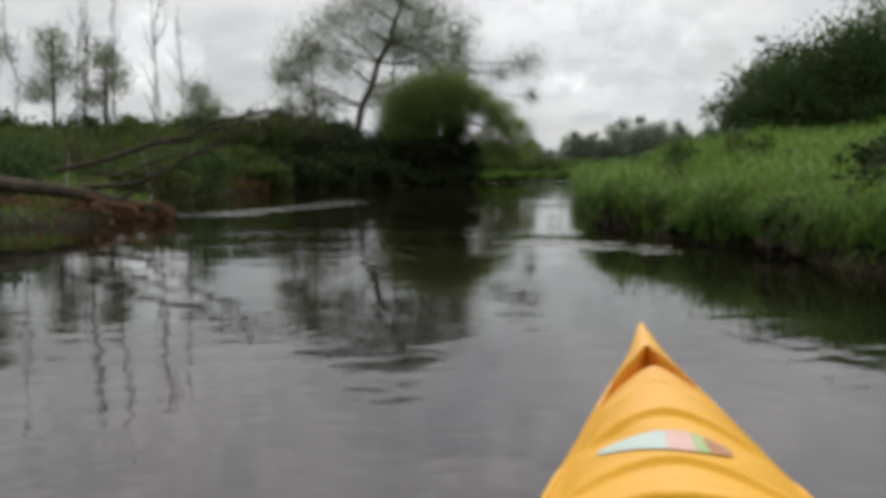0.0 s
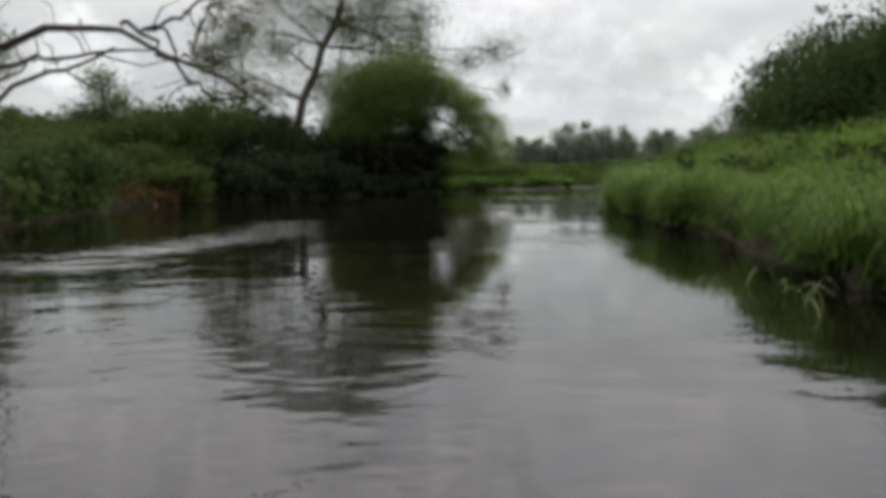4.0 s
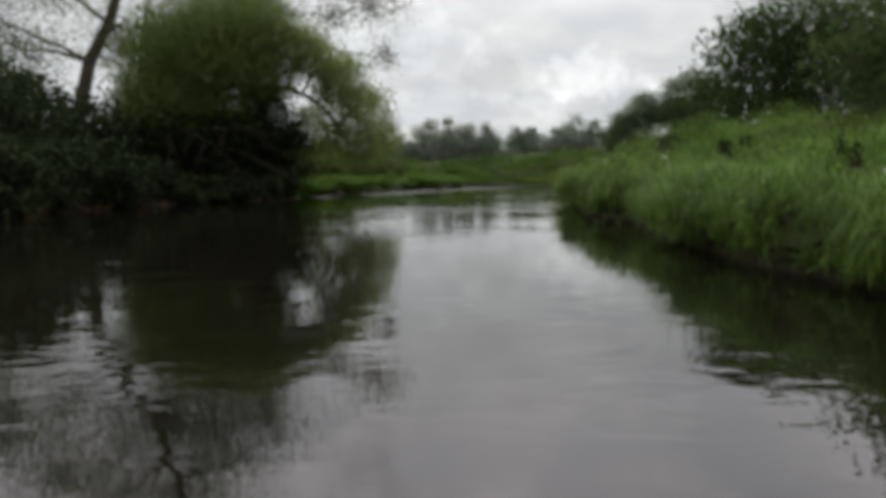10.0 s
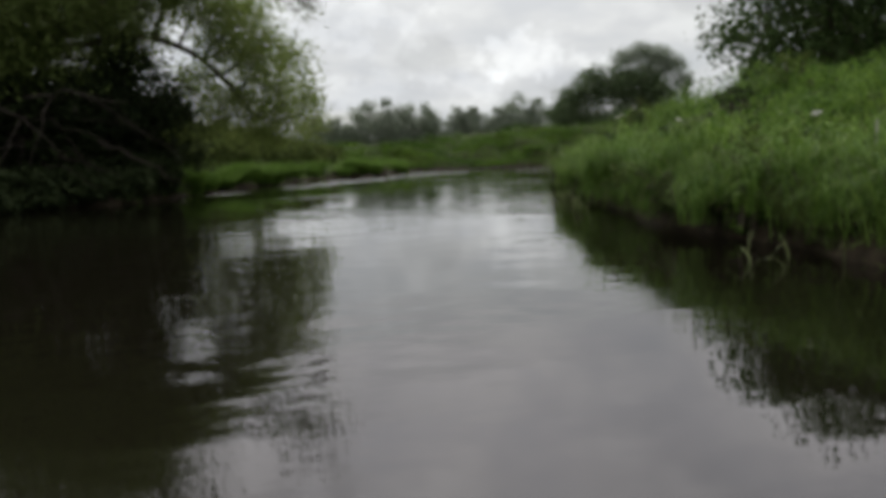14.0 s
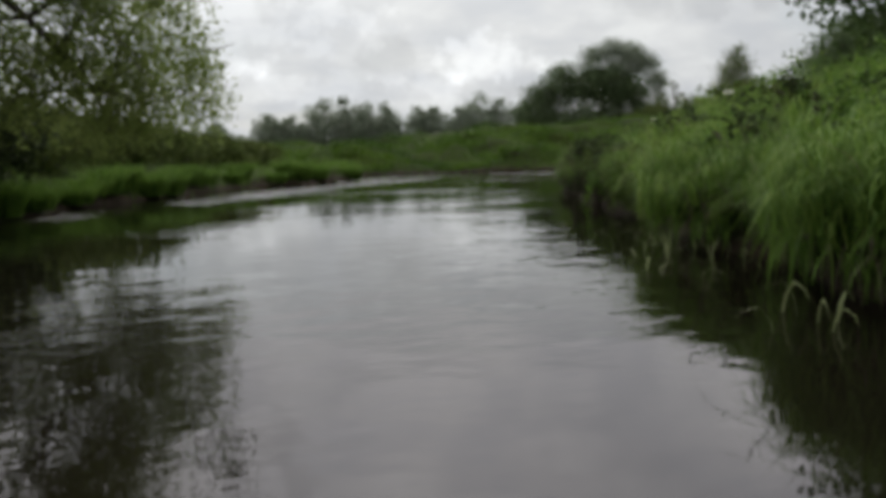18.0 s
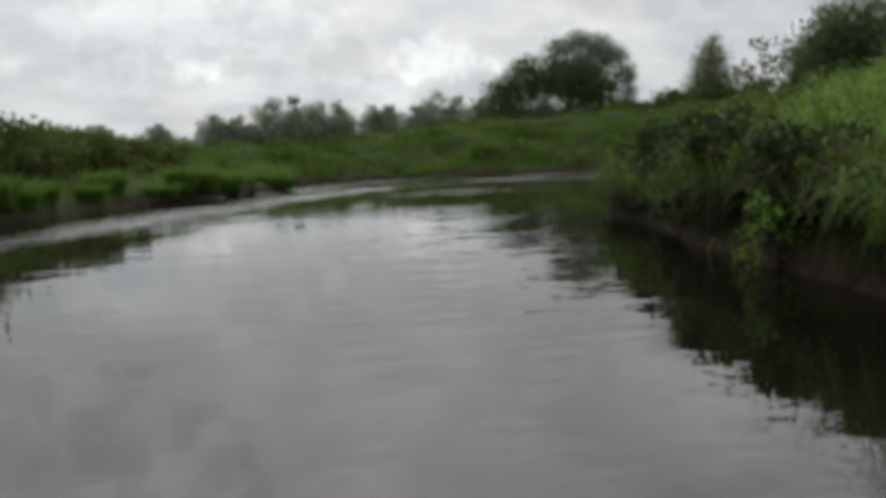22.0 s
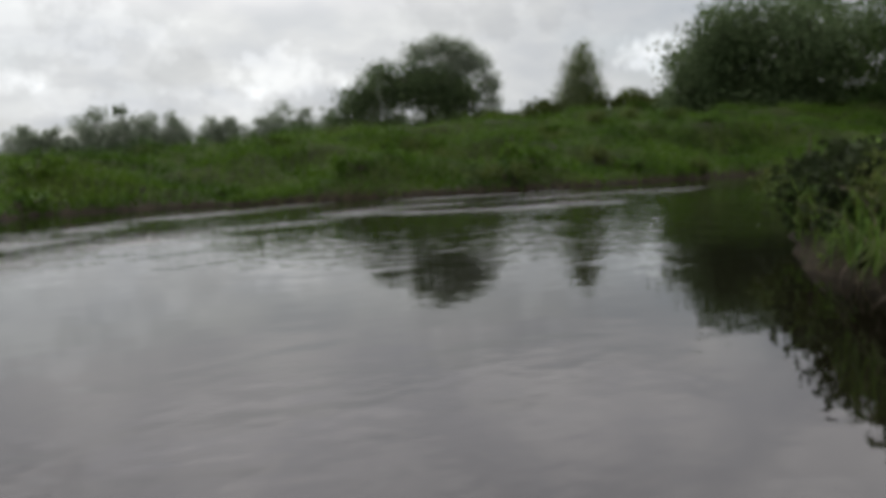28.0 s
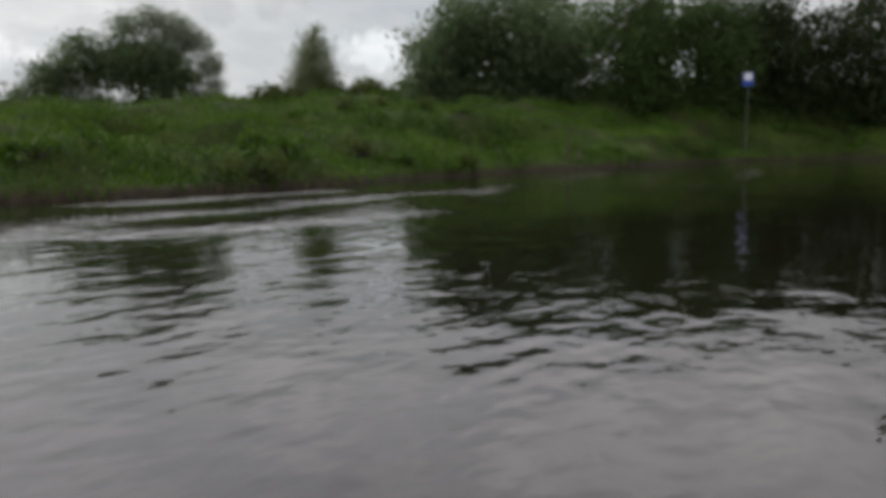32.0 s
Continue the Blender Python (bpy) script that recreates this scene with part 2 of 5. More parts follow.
M_DEAD = material("dead_wood", [(0.3, rgb(0.0633, 0.0483, 0.0345)), (0.5, rgb(0.1265, 0.1012, 0.0759)), (0.7, rgb(0.2300, 0.1955, 0.1610))], 0.9, 8.0, 0, 0, 1.0, 50.0, 0.1)
M_DRIFT = material("drift_debris", [(0.3, rgb(0.0675, 0.0351, 0.0175)), (0.5, rgb(0.15, 0.0783, 0.0425)), (0.75, rgb(0.27, 0.162, 0.1))], 0.95, 5.0, 0.4, 0, 0.8, 30.0, 0.1)

# bare brown mud where the banks meet the water
ms_t = M_SOIL.node_tree
ms_geo, ms_sep = ms_t.nodes.new("ShaderNodeNewGeometry"), ms_t.nodes.new("ShaderNodeSeparateXYZ")
ms_map, ms_mix, ms_mud = ms_t.nodes.new("ShaderNodeMapRange"), ms_t.nodes.new("ShaderNodeMix"), ms_t.nodes.new("ShaderNodeValToRGB")
ms_noise = ms_t.nodes.new("ShaderNodeTexNoise")
ms_noise.inputs["Scale"].default_value, ms_noise.inputs["Detail"].default_value = 6.0, 5.0
ms_mud.color_ramp.elements[0].position, ms_mud.color_ramp.elements[0].color = 0.35, (0.014, 0.011, 0.007, 1)
ms_mud.color_ramp.elements[1].position, ms_mud.color_ramp.elements[1].color = 0.68, (0.036, 0.029, 0.018, 1)
ms_map.inputs["From Min"].default_value, ms_map.inputs["From Max"].default_value = 0.08, 0.26
ms_mix.data_type = "RGBA"
ms_soil = ms_t.nodes["Principled BSDF"].inputs["Base Color"].links[0].from_socket
for a_, b_ in ((ms_geo.outputs["Position"], ms_sep.inputs[0]), (ms_geo.outputs["Position"], ms_noise.inputs["Vector"]), (ms_sep.outputs["Z"], ms_map.inputs["Value"]), (ms_noise.outputs["Fac"], ms_mud.inputs[0]), (ms_map.outputs[0], ms_mix.inputs["Factor"]), (ms_mud.outputs[0], ms_mix.inputs["A"]), (ms_soil, ms_mix.inputs["B"]), (ms_mix.outputs["Result"], ms_t.nodes["Principled BSDF"].inputs["Base Color"])):
    ms_t.links.new(a_, b_)

# river water: murky, mirror-like, with small uneven ripples
M_WATER = bpy.data.materials.new("river_water")
M_WATER.use_nodes = True
wtr = M_WATER.node_tree
wb = wtr.nodes["Principled BSDF"]
wb.inputs["Base Color"].default_value = (0.0064, 0.0058, 0.0034, 1)
wb.inputs["Roughness"].default_value = 0.03
wb.inputs["IOR"].default_value = 1.333
wb.inputs["Specular IOR Level"].default_value = 0.5
wgeo = wtr.nodes.new("ShaderNodeNewGeometry")


def water_noise(scale, detail, stretch=(1, 1, 1), turn=0.0, rough=0.5):
    mp = wtr.nodes.new("ShaderNodeMapping")
    mp.inputs["Scale"].default_value = stretch
    mp.inputs["Rotation"].default_value = (0, 0, radians(turn))
    wtr.links.new(wgeo.outputs["Position"], mp.inputs["Vector"])
    n = wtr.nodes.new("ShaderNodeTexNoise")
    n.inputs["Scale"].default_value, n.inputs["Detail"].default_value, n.inputs["Roughness"].default_value = scale, detail, rough
    wtr.links.new(mp.outputs[0], n.inputs["Vector"])
    return n.outputs["Fac"]


def water_math(op, a, b):
    n = wtr.nodes.new("ShaderNodeMath")
    n.operation = op
    for i, v in enumerate((a, b)):
        if hasattr(v, "links"):
            wtr.links.new(v, n.inputs[i])
        else:
            n.inputs[i].default_value = v
    return n.outputs[0]


w_patch = wtr.nodes.new("ShaderNodeMapRange")
w_patch.inputs["From Min"].default_value, w_patch.inputs["From Max"].default_value = 0.46, 0.66
w_patch.inputs["To Min"].default_value, w_patch.inputs["To Max"].default_value = 0.25, 1.6
wtr.links.new(water_noise(0.22, 3, (1.0, 1.6, 1), -30), w_patch.inputs["Value"])
w_h = water_math("ADD", water_math("MULTIPLY", water_noise(2.2, 2, (1, 1.5, 1), -20), 1.0), water_math("MULTIPLY", water_noise(7.0, 2, (1, 1.4, 1), 15), 0.22))
w_riffle = wtr.nodes.new("ShaderNodeAttribute")
w_riffle.attribute_name = "riffle"
w_h = water_math("MULTIPLY", w_h, water_math("ADD", w_patch.outputs[0], water_math("MULTIPLY", w_riffle.outputs["Fac"], 12.0)))
w_bump = wtr.nodes.new("ShaderNodeBump")
w_bump.inputs["Strength"].default_value = 1.0
w_bump.inputs["Distance"].default_value = 0.008
wtr.links.new(w_h, w_bump.inputs["Height"])
wtr.links.new(w_bump.outputs[0], wb.inputs["Normal"])


# ---- mesh building ----
def mesh_from(name, verts, faces, mats=(), smooth=False):
    """A mesh from an (n, 3) array and an (m, 3) or (m, 4) array of corners."""
    me = bpy.data.meshes.new(name)
    verts = np.asarray(verts, np.float32)
    groups = faces if isinstance(faces, (list, tuple)) else [faces]
    groups = [np.asarray(g, np.int32) for g in groups if len(g)]
    me.vertices.add(len(verts))
    me.vertices.foreach_set("co", verts.ravel())
    loops = np.concatenate([g.ravel() for g in groups])
    sizes = np.concatenate([np.full(len(g), g.shape[1], np.int32) for g in groups])
    me.loops.add(len(loops))
    me.loops.foreach_set("vertex_index", loops)
    me.polygons.add(len(sizes))
    me.polygons.foreach_set("loop_start", np.concatenate([[0], np.cumsum(sizes)[:-1]]).astype(np.int32))
    me.polygons.foreach_set("use_smooth", np.full(len(sizes), smooth))
    me.update(calc_edges=True)
    me.validate()
    for m in mats:
        me.materials.append(m)
    return me


def part_mesh(name, verts, faces, mat, parent=None, label="", smooth=False):
    ob = new(name, mesh_from(name, verts, faces, [mat], smooth))
    if parent is not None:
        ob.parent = parent
    if label:
        ob["label"] = label
    return ob


def part(name, bm, mat, parent=None, label="", smooth=False):
    me = bpy.data.meshes.new(name)
    bm.to_mesh(me)
    bm.free()
    me.materials.append(mat)
    if smooth:
        me.polygons.foreach_set("use_smooth", np.full(len(me.polygons), True))
    ob = new(name, me)
    if parent is not None:
        ob.parent = parent
    if label:
        ob["label"] = label
    return ob


def thing(name, label, category, at=(0, 0, 0), group="", kind=""):
    ob = new(name)
    ob.location = at
    return tagged(ob, label, category, group, kind)


def hash_grid(ix, iy, seed):
    h = np.sin(ix * 127.1 + iy * 311.7 + seed * 74.7) * 43758.5453
    return h - np.floor(h)


def vnoise(x, y, seed=0):
    """Smooth value noise, 0 to 1."""
    x, y = np.asarray(x, float), np.asarray(y, float)
    ix, iy = np.floor(x), np.floor(y)
    fx, fy = x - ix, y - iy
    fx, fy = fx * fx * (3 - 2 * fx), fy * fy * (3 - 2 * fy)
    a, b = hash_grid(ix, iy, seed), hash_grid(ix + 1, iy, seed)
    c, d = hash_grid(ix, iy + 1, seed), hash_grid(ix + 1, iy + 1, seed)
    return (a + (b - a) * fx) * (1 - fy) + (c + (d - c) * fx) * fy


# ---- the river's shores, from upstream to downstream ----
SHORE_RIGHT = [(5.0, -60.0), (4.5, -15.0), (3.7, 0.0), (3.3, 4.0), (2.95, 7.3), (2.45, 9.5), (2.15, 11.2), (2.55, 13.0), (3.05, 15.5), (3.2, 17.5), (3.55, 19.7), (3.9, 21.7), (4.35, 23.6), (5.0, 25.4), (5.5, 27.2), (5.95, 29.0), (6.4, 30.8), (7.0, 32.6), (7.75, 34.3), (8.45, 35.8), (9.1, 37.2), (9.8, 38.8), (10.6, 40.6), (11.15, 42.0), (11.75, 43.3), (12.7, 44.2), (13.5, 45.0), (14.3, 45.95), (15.2, 46.8), (16.3, 47.6), (17.2, 47.7), (19.0, 46.4), (30.0, 46.0), (44.0, 44.0), (52.0, 38.0), (55.0, 25.0), (56.0, -60.0)]
SHORE_FAR = [(76, -60), (75, 20), (73, 35), (72, 45), (70, 51), (66, 56), (60, 58.8), (50, 59.8), (40, 60.8), (32, 61), (26, 60), (22, 60), (18, 60.6), (14.5, 61.5), (12, 61.5)]
SHORE_LEFT = [(11, 58.5), (11, 56.5), (10.3, 54.5), (9, 53), (7, 51.2), (5, 48.2), (3.4, 45), (2.3, 42.2), (1, 39), (-0.8, 37), (-2.8, 34.8), (-4, 31.2), (-5.8, 28.2), (-6.8, 25.5), (-6.4, 21), (-6.0, 17), (-5.3, 14.6), (-4.4, 13.0), (-4.9, 11.6), (-6.2, 10), (-7.2, 7), (-8, -10), (-8.5, -60)]
RIVER = np.array(SHORE_RIGHT + SHORE_FAR + SHORE_LEFT, float)
N_R, N_F = len(SHORE_RIGHT), len(SHORE_FAR)


def shore_distance(x, y):
    """Distance inland from the water's edge (negative in the river), and the weights of the right, far and left banks."""
    x, y = np.ravel(x).astype(float), np.ravel(y).astype(float)
    x = x + 0.5 * (vnoise(x * 0.7, y * 0.7, 3) - 0.5) + 0.22 * (vnoise(x * 2.3, y * 2.3, 4) - 0.5)
    y = y + 0.5 * (vnoise(x * 0.7, y * 0.7, 5) - 0.5) + 0.22 * (vnoise(x * 2.3, y * 2.3, 6) - 0.5)
    best = np.full((3, len(x)), 1e9)
    inside = np.zeros(len(x), bool)
    n = len(RIVER)
    for i in range(n):
        (ax, ay), (bx, by) = RIVER[i], RIVER[(i + 1) % n]
        cross = ((ay > y) != (by > y)) & (x < (bx - ax) * (y - ay) / ((by - ay) or 1e-9) + ax)
        inside ^= cross
        if i == n - 1:
            continue
        dx, dy = bx - ax, by - ay
        u = np.clip(((x - ax) * dx + (y - ay) * dy) / (dx * dx + dy * dy), 0, 1)
        d = np.hypot(x - ax - u * dx, y - ay - u * dy)
        side = 0 if i < N_R - 1 else 1 if i < N_R + N_F else 2
        if i == N_R - 1:
            continue
        best[side] = np.minimum(best[side], d)
    near = best.min(0)
    w = np.exp(-(best - near) / 1.5)
    w /= w.sum(0)
    return np.where(inside, -near, near), w


P_RIGHT = ([0, 0.12, 0.5, 1.2, 2, 3, 5, 10, 30, 400], [0, 0.32, 0.54, 0.74, 0.95, 1.2, 1.5, 1.75, 2.0, 2.5])
P_FAR = ([0, 0.15, 1.0, 3, 6, 9, 12, 16, 30, 400], [0, 0.16, 0.38, 0.75, 1.35, 1.95, 2.3, 2.35, 2.0, 3.5])
P_LEFT = ([0, 0.2, 1.0, 3, 8, 30, 400], [0, 0.14, 0.28, 0.45, 0.75, 1.4, 3.0])


def ground_height(x, y):
    shape = np.shape(x)
    x, y = np.ravel(x).astype(float), np.ravel(y).astype(float)
    d, w = shore_distance(x, y)
    land = np.maximum(d, 0)
    far_gain = np.interp(x, [5, 15, 20, 27, 36, 46, 57, 63, 70, 90], [0.45, 0.52, 0.62, 0.86, 1.20, 1.38, 1.55, 1.9, 2.3, 2.3])
    right_gain = np.interp(y, [0, 8, 12, 22, 30, 35, 40, 45, 60], [0.50, 0.54, 0.62, 0.76, 0.94, 1.10, 1.05, 0.90, 0.92])
    z = w[0] * np.interp(land, *P_RIGHT) * right_gain + w[1] * np.interp(land, *P_FAR) * far_gain + w[2] * np.interp(land, *P_LEFT)
    lump = (vnoise(x * 0.9, y * 0.9, 11) - 0.5) * 0.42 + (vnoise(x * 0.38, y * 0.38, 12) - 0.5) * 0.6 + (vnoise(x * 2.6, y * 2.6, 13) - 0.5) * 0.08
    lump = lump + w[1] * ((vnoise(x * 0.24, y * 0.5, 14) - 0.5) * 0.8 + (vnoise(x * 0.55, y * 0.8, 15) - 0.5) * 0.5)
    lump = lump + w[0] * (vnoise(x * 0.75, y * 0.75, 16) - 0.5) * 0.36
    z = z + lump * np.clip(land / 1.5, 0, 1)
    z = np.where(d < 0, np.maximum(-1.2, d * 0.9) - 0.02, z)
    return z.reshape(shape)


def lip_height(x, y, d, w):
    """The turf lip that overhangs the undercut right bank; very low where there is none."""
    out = 0.12 - 0.50 * vnoise(x * 0.75, y * 0.75, 61) * np.interp(y, [5, 15], [0.6, 1.0])
    gain = np.interp(y, [0, 12, 22, 30, 40, 46], [0.72, 0.8, 0.95, 1.12, 1.1, 0.85])
    z = np.interp(d - out, [0, 0.07, 0.2, 0.6], [0.20, 0.34, 0.43, 0.48]) * gain + 0.24 * (vnoise(x * 1.3, y * 1.3, 62) - 0.5)
    return np.where((d > out) & (d < 0.55) & (w[0] > 0.5), z, -9.0)


def turf_height(x, y):
    d, w = shore_distance(x, y)
    return np.maximum(ground_height(x, y), lip_height(x, y, d, w))


def axis(lo, hi, step, reach):
    mid = np.arange(lo, hi + step / 2, step)
    out = [hi]
    s = step
    while out[-1] < reach:
        s *= 1.18
        out.append(out[-1] + s)
    low = [lo]
    s = step
    while low[-1] > -reach:
        s *= 1.18
        low.append(low[-1] - s)
    return np.concatenate([low[:0:-1], mid, out[1:]])


gx, gy = axis(-11, 32, 0.3, 2500), axis(3, 76, 0.3, 2500)
GX, GY = np.meshgrid(gx, gy)
GZ = ground_height(GX, GY)
nx, ny = len(gx), len(gy)
ii = np.arange(nx * ny).reshape(ny, nx)
gf = np.stack([ii[:-1, :-1].ravel(), ii[:-1, 1:].ravel(), ii[1:, 1:].ravel(), ii[1:, :-1].ravel()], -1)
ground = part_mesh("ground", np.stack([GX.ravel(), GY.ravel(), GZ.ravel()], -1), gf, M_SOIL, smooth=True)
tagged(ground, "grassy river banks and meadow with bare dark soil edges", "ground", kind="structure")

# the overhanging turf lip of the right bank, thick soil with an open hollow under it
lx, ly = np.meshgrid(np.arange(1.2, 20, 0.09), np.arange(3, 49, 0.09))
ld, lw = shore_distance(lx, ly)
lz = lip_height(lx.ravel(), ly.ravel(), ld, lw)
li = np.arange(lx.size).reshape(lx.shape)
lf = np.stack([li[:-1, :-1].ravel(), li[:-1, 1:].ravel(), li[1:, 1:].ravel(), li[1:, :-1].ravel()], -1)
lf = lf[(lz[lf] > -1).all(1)]
used, lf = np.unique(lf, return_inverse=True)
lf = lf.reshape(-1, 4)
top = np.stack([lx.ravel(), ly.ravel(), lz], -1)[used]
low = top - np.stack([0 * used, 0 * used, np.interp(ld[used], [-0.25, 0.1, 0.5], [0.02, 0.12, 0.2])], -1)
lip = part_mesh("bank_lip", np.concatenate([top, low]), np.concatenate([lf, lf[:, ::-1] + len(used)]), M_SOIL, smooth=True)
tagged(lip, "overhanging turf lip of the undercut river bank", "ground", kind="structure")

wx, wy = axis(-8, 60, 0.36, 300), axis(2, 63, 0.36, 200)
WX, WY = np.meshgrid(wx, wy)
wi = np.arange(WX.size).reshape(WX.shape)
wf = np.stack([wi[:-1, :-1].ravel(), wi[:-1, 1:].ravel(), wi[1:, 1:].ravel(), wi[1:, :-1].ravel()], -1)
water = part_mesh("water", np.stack([WX.ravel(), WY.ravel(), 0 * WX.ravel()], -1), wf, M_WATER)
# riffles where the current runs over shallows: along the left spit, across to the far bank, and by the fallen tree
RIFFLES = [[(1.6, 40.2), (4.2, 43.8), (6.4, 47.0), (9.4, 50.8), (13.0, 53.8), (17.5, 56.2), (22.5, 56.2), (26.0, 55.6)], [(9.8, 53.2), (13.0, 57.0), (17.0, 59.0), (24.0, 58.4)], [(-4.9, 14.8), (-4.1, 14.4), (-3.2, 15.3), (-2.5, 17.4), (-2.4, 19.5)], [(-4.4, 13.7), (-3.7, 13.9)], [(17.0, 54.6), (19.2, 53.8), (22.0, 53.6)], [(20.0, 54.0), (30.0, 57.0), (44.0, 58.0)], [(28.0, 52.0), (40.0, 54.0), (56.0, 54.0)], [(1.1, 8.6), (2.2, 7.6), (3.1, 7.3)]]
rip = np.zeros(WX.size)
for line in RIFFLES:
    for (ax, ay), (bx, by) in zip(line[:-1], line[1:]):
        u = np.clip(((WX.ravel() - ax) * (bx - ax) + (WY.ravel() - ay) * (by - ay)) / ((bx - ax) ** 2 + (by - ay) ** 2), 0, 1)
        dd = np.hypot(WX.ravel() - ax - u * (bx - ax), WY.ravel() - ay - u * (by - ay))
        rip = np.maximum(rip, np.exp(-((dd / (0.3 if ay < 10 else 0.5 if ay < 30 else 0.62)) ** 2)))
rip *= np.clip(vnoise(WX.ravel() * 0.6, WY.ravel() * 0.6, 41) * 2.2 - 0.3, 0, 1)
chop = np.clip((WY.ravel() - 44) / 6, 0, 1) * np.clip((WX.ravel() - 11) / 5, 0, 1) * (0.04 + 0.15 * vnoise(WX.ravel() * 0.5, WY.ravel() * 0.5, 42) ** 2)
rip = np.maximum(rip, chop)
attr = water.data.attributes.new("riffle", "FLOAT", "POINT")
attr.data.foreach_set("value", rip.astype(np.float32))
tagged(water, "dark slow river water mirroring the cloudy sky", "river", kind="structure")

RNG = np.random.default_rng(7)


# ---- plants ----
def blades(x, y, z, height, width, lean=0.35, rng=RNG):
    """Bent grass blades as arrays of verts and faces."""
    n = len(x)
    a = rng.uniform(0, 2 * np.pi, n)
    side = np.stack([np.cos(a), np.sin(a), np.zeros(n)], -1)
    b = rng.uniform(0, 2 * np.pi, n)
    bend = np.stack([np.cos(b), np.sin(b), np.zeros(n)], -1) * (lean * height * rng.uniform(0.2, 1.3, n))[:, None]
    base = np.stack([x, y, z], -1)
    up = np.zeros((n, 3))
    up[:, 2] = height
    w = (width * rng.uniform(0.6, 1.3, n))[:, None]
    v = np.empty((n, 5, 3))
    v[:, 0], v[:, 1] = base - side * w / 2, base + side * w / 2
    mid = base + up * 0.58 + bend * 0.35
    v[:, 2], v[:, 3] = mid + side * w * 0.4, mid - side * w * 0.4
    v[:, 4] = base + up * rng.uniform(0.8, 1.0, n)[:, None] + bend
    k = np.arange(n)[:, None] * 5
    return v.reshape(-1, 3), [k + np.array([[0, 1, 2, 3]]), k + np.array([[3, 2, 4]])]


def along_shore(n, rng):
    """Random places in a strip along the right shore."""
    a = np.array([p for p in SHORE_RIGHT if -16 < p[1] and p[0] < 20], float)
    step = np.hypot(*np.diff(a, axis=0).T)
    run = np.concatenate([[0], np.cumsum(step)])
    q = rng.uniform(run[1] + 5, run[-1], n)
    k = np.clip(np.searchsorted(run, q) - 1, 0, len(step) - 1)
    u = (a[k + 1] - a[k]) / step[k][:, None]
    p = a[k] + u * (q - run[k])[:, None] + np.stack([u[:, 1], -u[:, 0]], -1) * rng.uniform(-0.75, 1.1, n)[:, None]
    return p[:, 0], p[:, 1]


def scatter(n, box, keep, rng=RNG):
    """Random places in a box (x0, x1, y0, y1), kept by keep(distance inland, weights, x, y) as a chance."""
    if box is None:
        x, y = along_shore(n, rng)
    else:
        x, y = rng.uniform(box[0], box[1], n), rng.uniform(box[2], box[3], n)
    d, w = shore_distance(x, y)
    ok = rng.uniform(0, 1, n) < keep(d, w, x, y)
    return x[ok], y[ok], d[ok]


def leaves(lobes, count, size, rng, clump=40, slim=0.5, spread=0.36):
    """Leaf quads gathered in clumps through ellipsoid lobes (x, y, z, rx, ry, rz, share)."""
    pts = []
    share = np.array([l[6] if len(l) > 6 else l[3] * l[4] * l[5] for l in lobes], float)
    share /= share.sum()
    for l, s in zip(lobes, share):
        n = int(count * s)
        k = max(3, n // clump)
        d = rng.normal(size=(k, 3))
        d /= np.linalg.norm(d, axis=1)[:, None]
        c = np.array(l[:3]) + d * np.array(l[3:6]) * (rng.uniform(0.12, 1, (k, 1)) ** 0.45)
        who = rng.integers(0, k, n)
        r = spread * np.mean(l[3:6])
        pts.append(c[who] + np.clip(rng.normal(size=(n, 3)), -1.5, 1.5) * r * np.array([1, 1, 0.8]) * rng.uniform(0.5, 1.1, (k, 1))[who])
    p = np.concatenate(pts)
    n = len(p)
    a = rng.normal(size=(n, 3))
    a /= np.linalg.norm(a, axis=1)[:, None]
    b = np.cross(a, rng.normal(size=(n, 3)))
    b /= np.linalg.norm(b, axis=1)[:, None]
    s = (size * rng.uniform(0.6, 1.4, n))[:, None]
    v = np.empty((n, 4, 3))
    v[:, 0], v[:, 1], v[:, 2], v[:, 3] = p - a * s, p + b * s * slim, p + a * s, p - b * s * slim
    return v.reshape(-1, 3), np.arange(n * 4).reshape(n, 4)


def tube(points, radii, sides=7):
    """A tapered bent tube through points."""
    p = np.asarray(points, float)
    t = np.gradient(p, axis=0)
    t /= np.linalg.norm(t, axis=1)[:, None] + 1e-9
    ref = np.array([0.31, 0.17, 0.94]) if abs(t[0, 2]) < 0.8 else np.array([0.9, 0.3, 0.1])
    u = np.cross(t, ref)
    u /= np.linalg.norm(u, axis=1)[:, None] + 1e-9
    w = np.cross(t, u)
    a = np.linspace(0, 2 * np.pi, sides, endpoint=False)
    ring = np.cos(a)[None, :, None] * u[:, None] + np.sin(a)[None, :, None] * w[:, None]
    v = p[:, None] + ring * np.asarray(radii, float)[:, None, None]
    k = np.arange(len(p) * sides).reshape(len(p), sides)
    q = np.stack([k[:-1], np.roll(k[:-1], -1, 1), np.roll(k[1:], -1, 1), k[1:]], -1).reshape(-1, 4)
    return v.reshape(-1, 3), q


def bent(points, steps, wob, rng):
    """Points along a polyline, curved and made uneven."""
    p = np.asarray(points, float)
    s = np.linspace(0, len(p) - 1, steps)
    k = np.arange(len(p))
    q = np.stack([np.interp(s, k, p[:, i]) for i in range(3)], -1)
    for _ in range(2):
        q[1:-1] = (q[:-2] + 2 * q[1:-1] + q[2:]) / 4
    q[1:-1] += rng.normal(size=(steps - 2, 3)) * wob
    return q


def join(meshes):
    vs, fs, k = [], [], 0
    for v, f in meshes:
        vs.append(v)
        fs.append(f + k)
        k += len(v)
    return np.concatenate(vs), np.concatenate(fs)


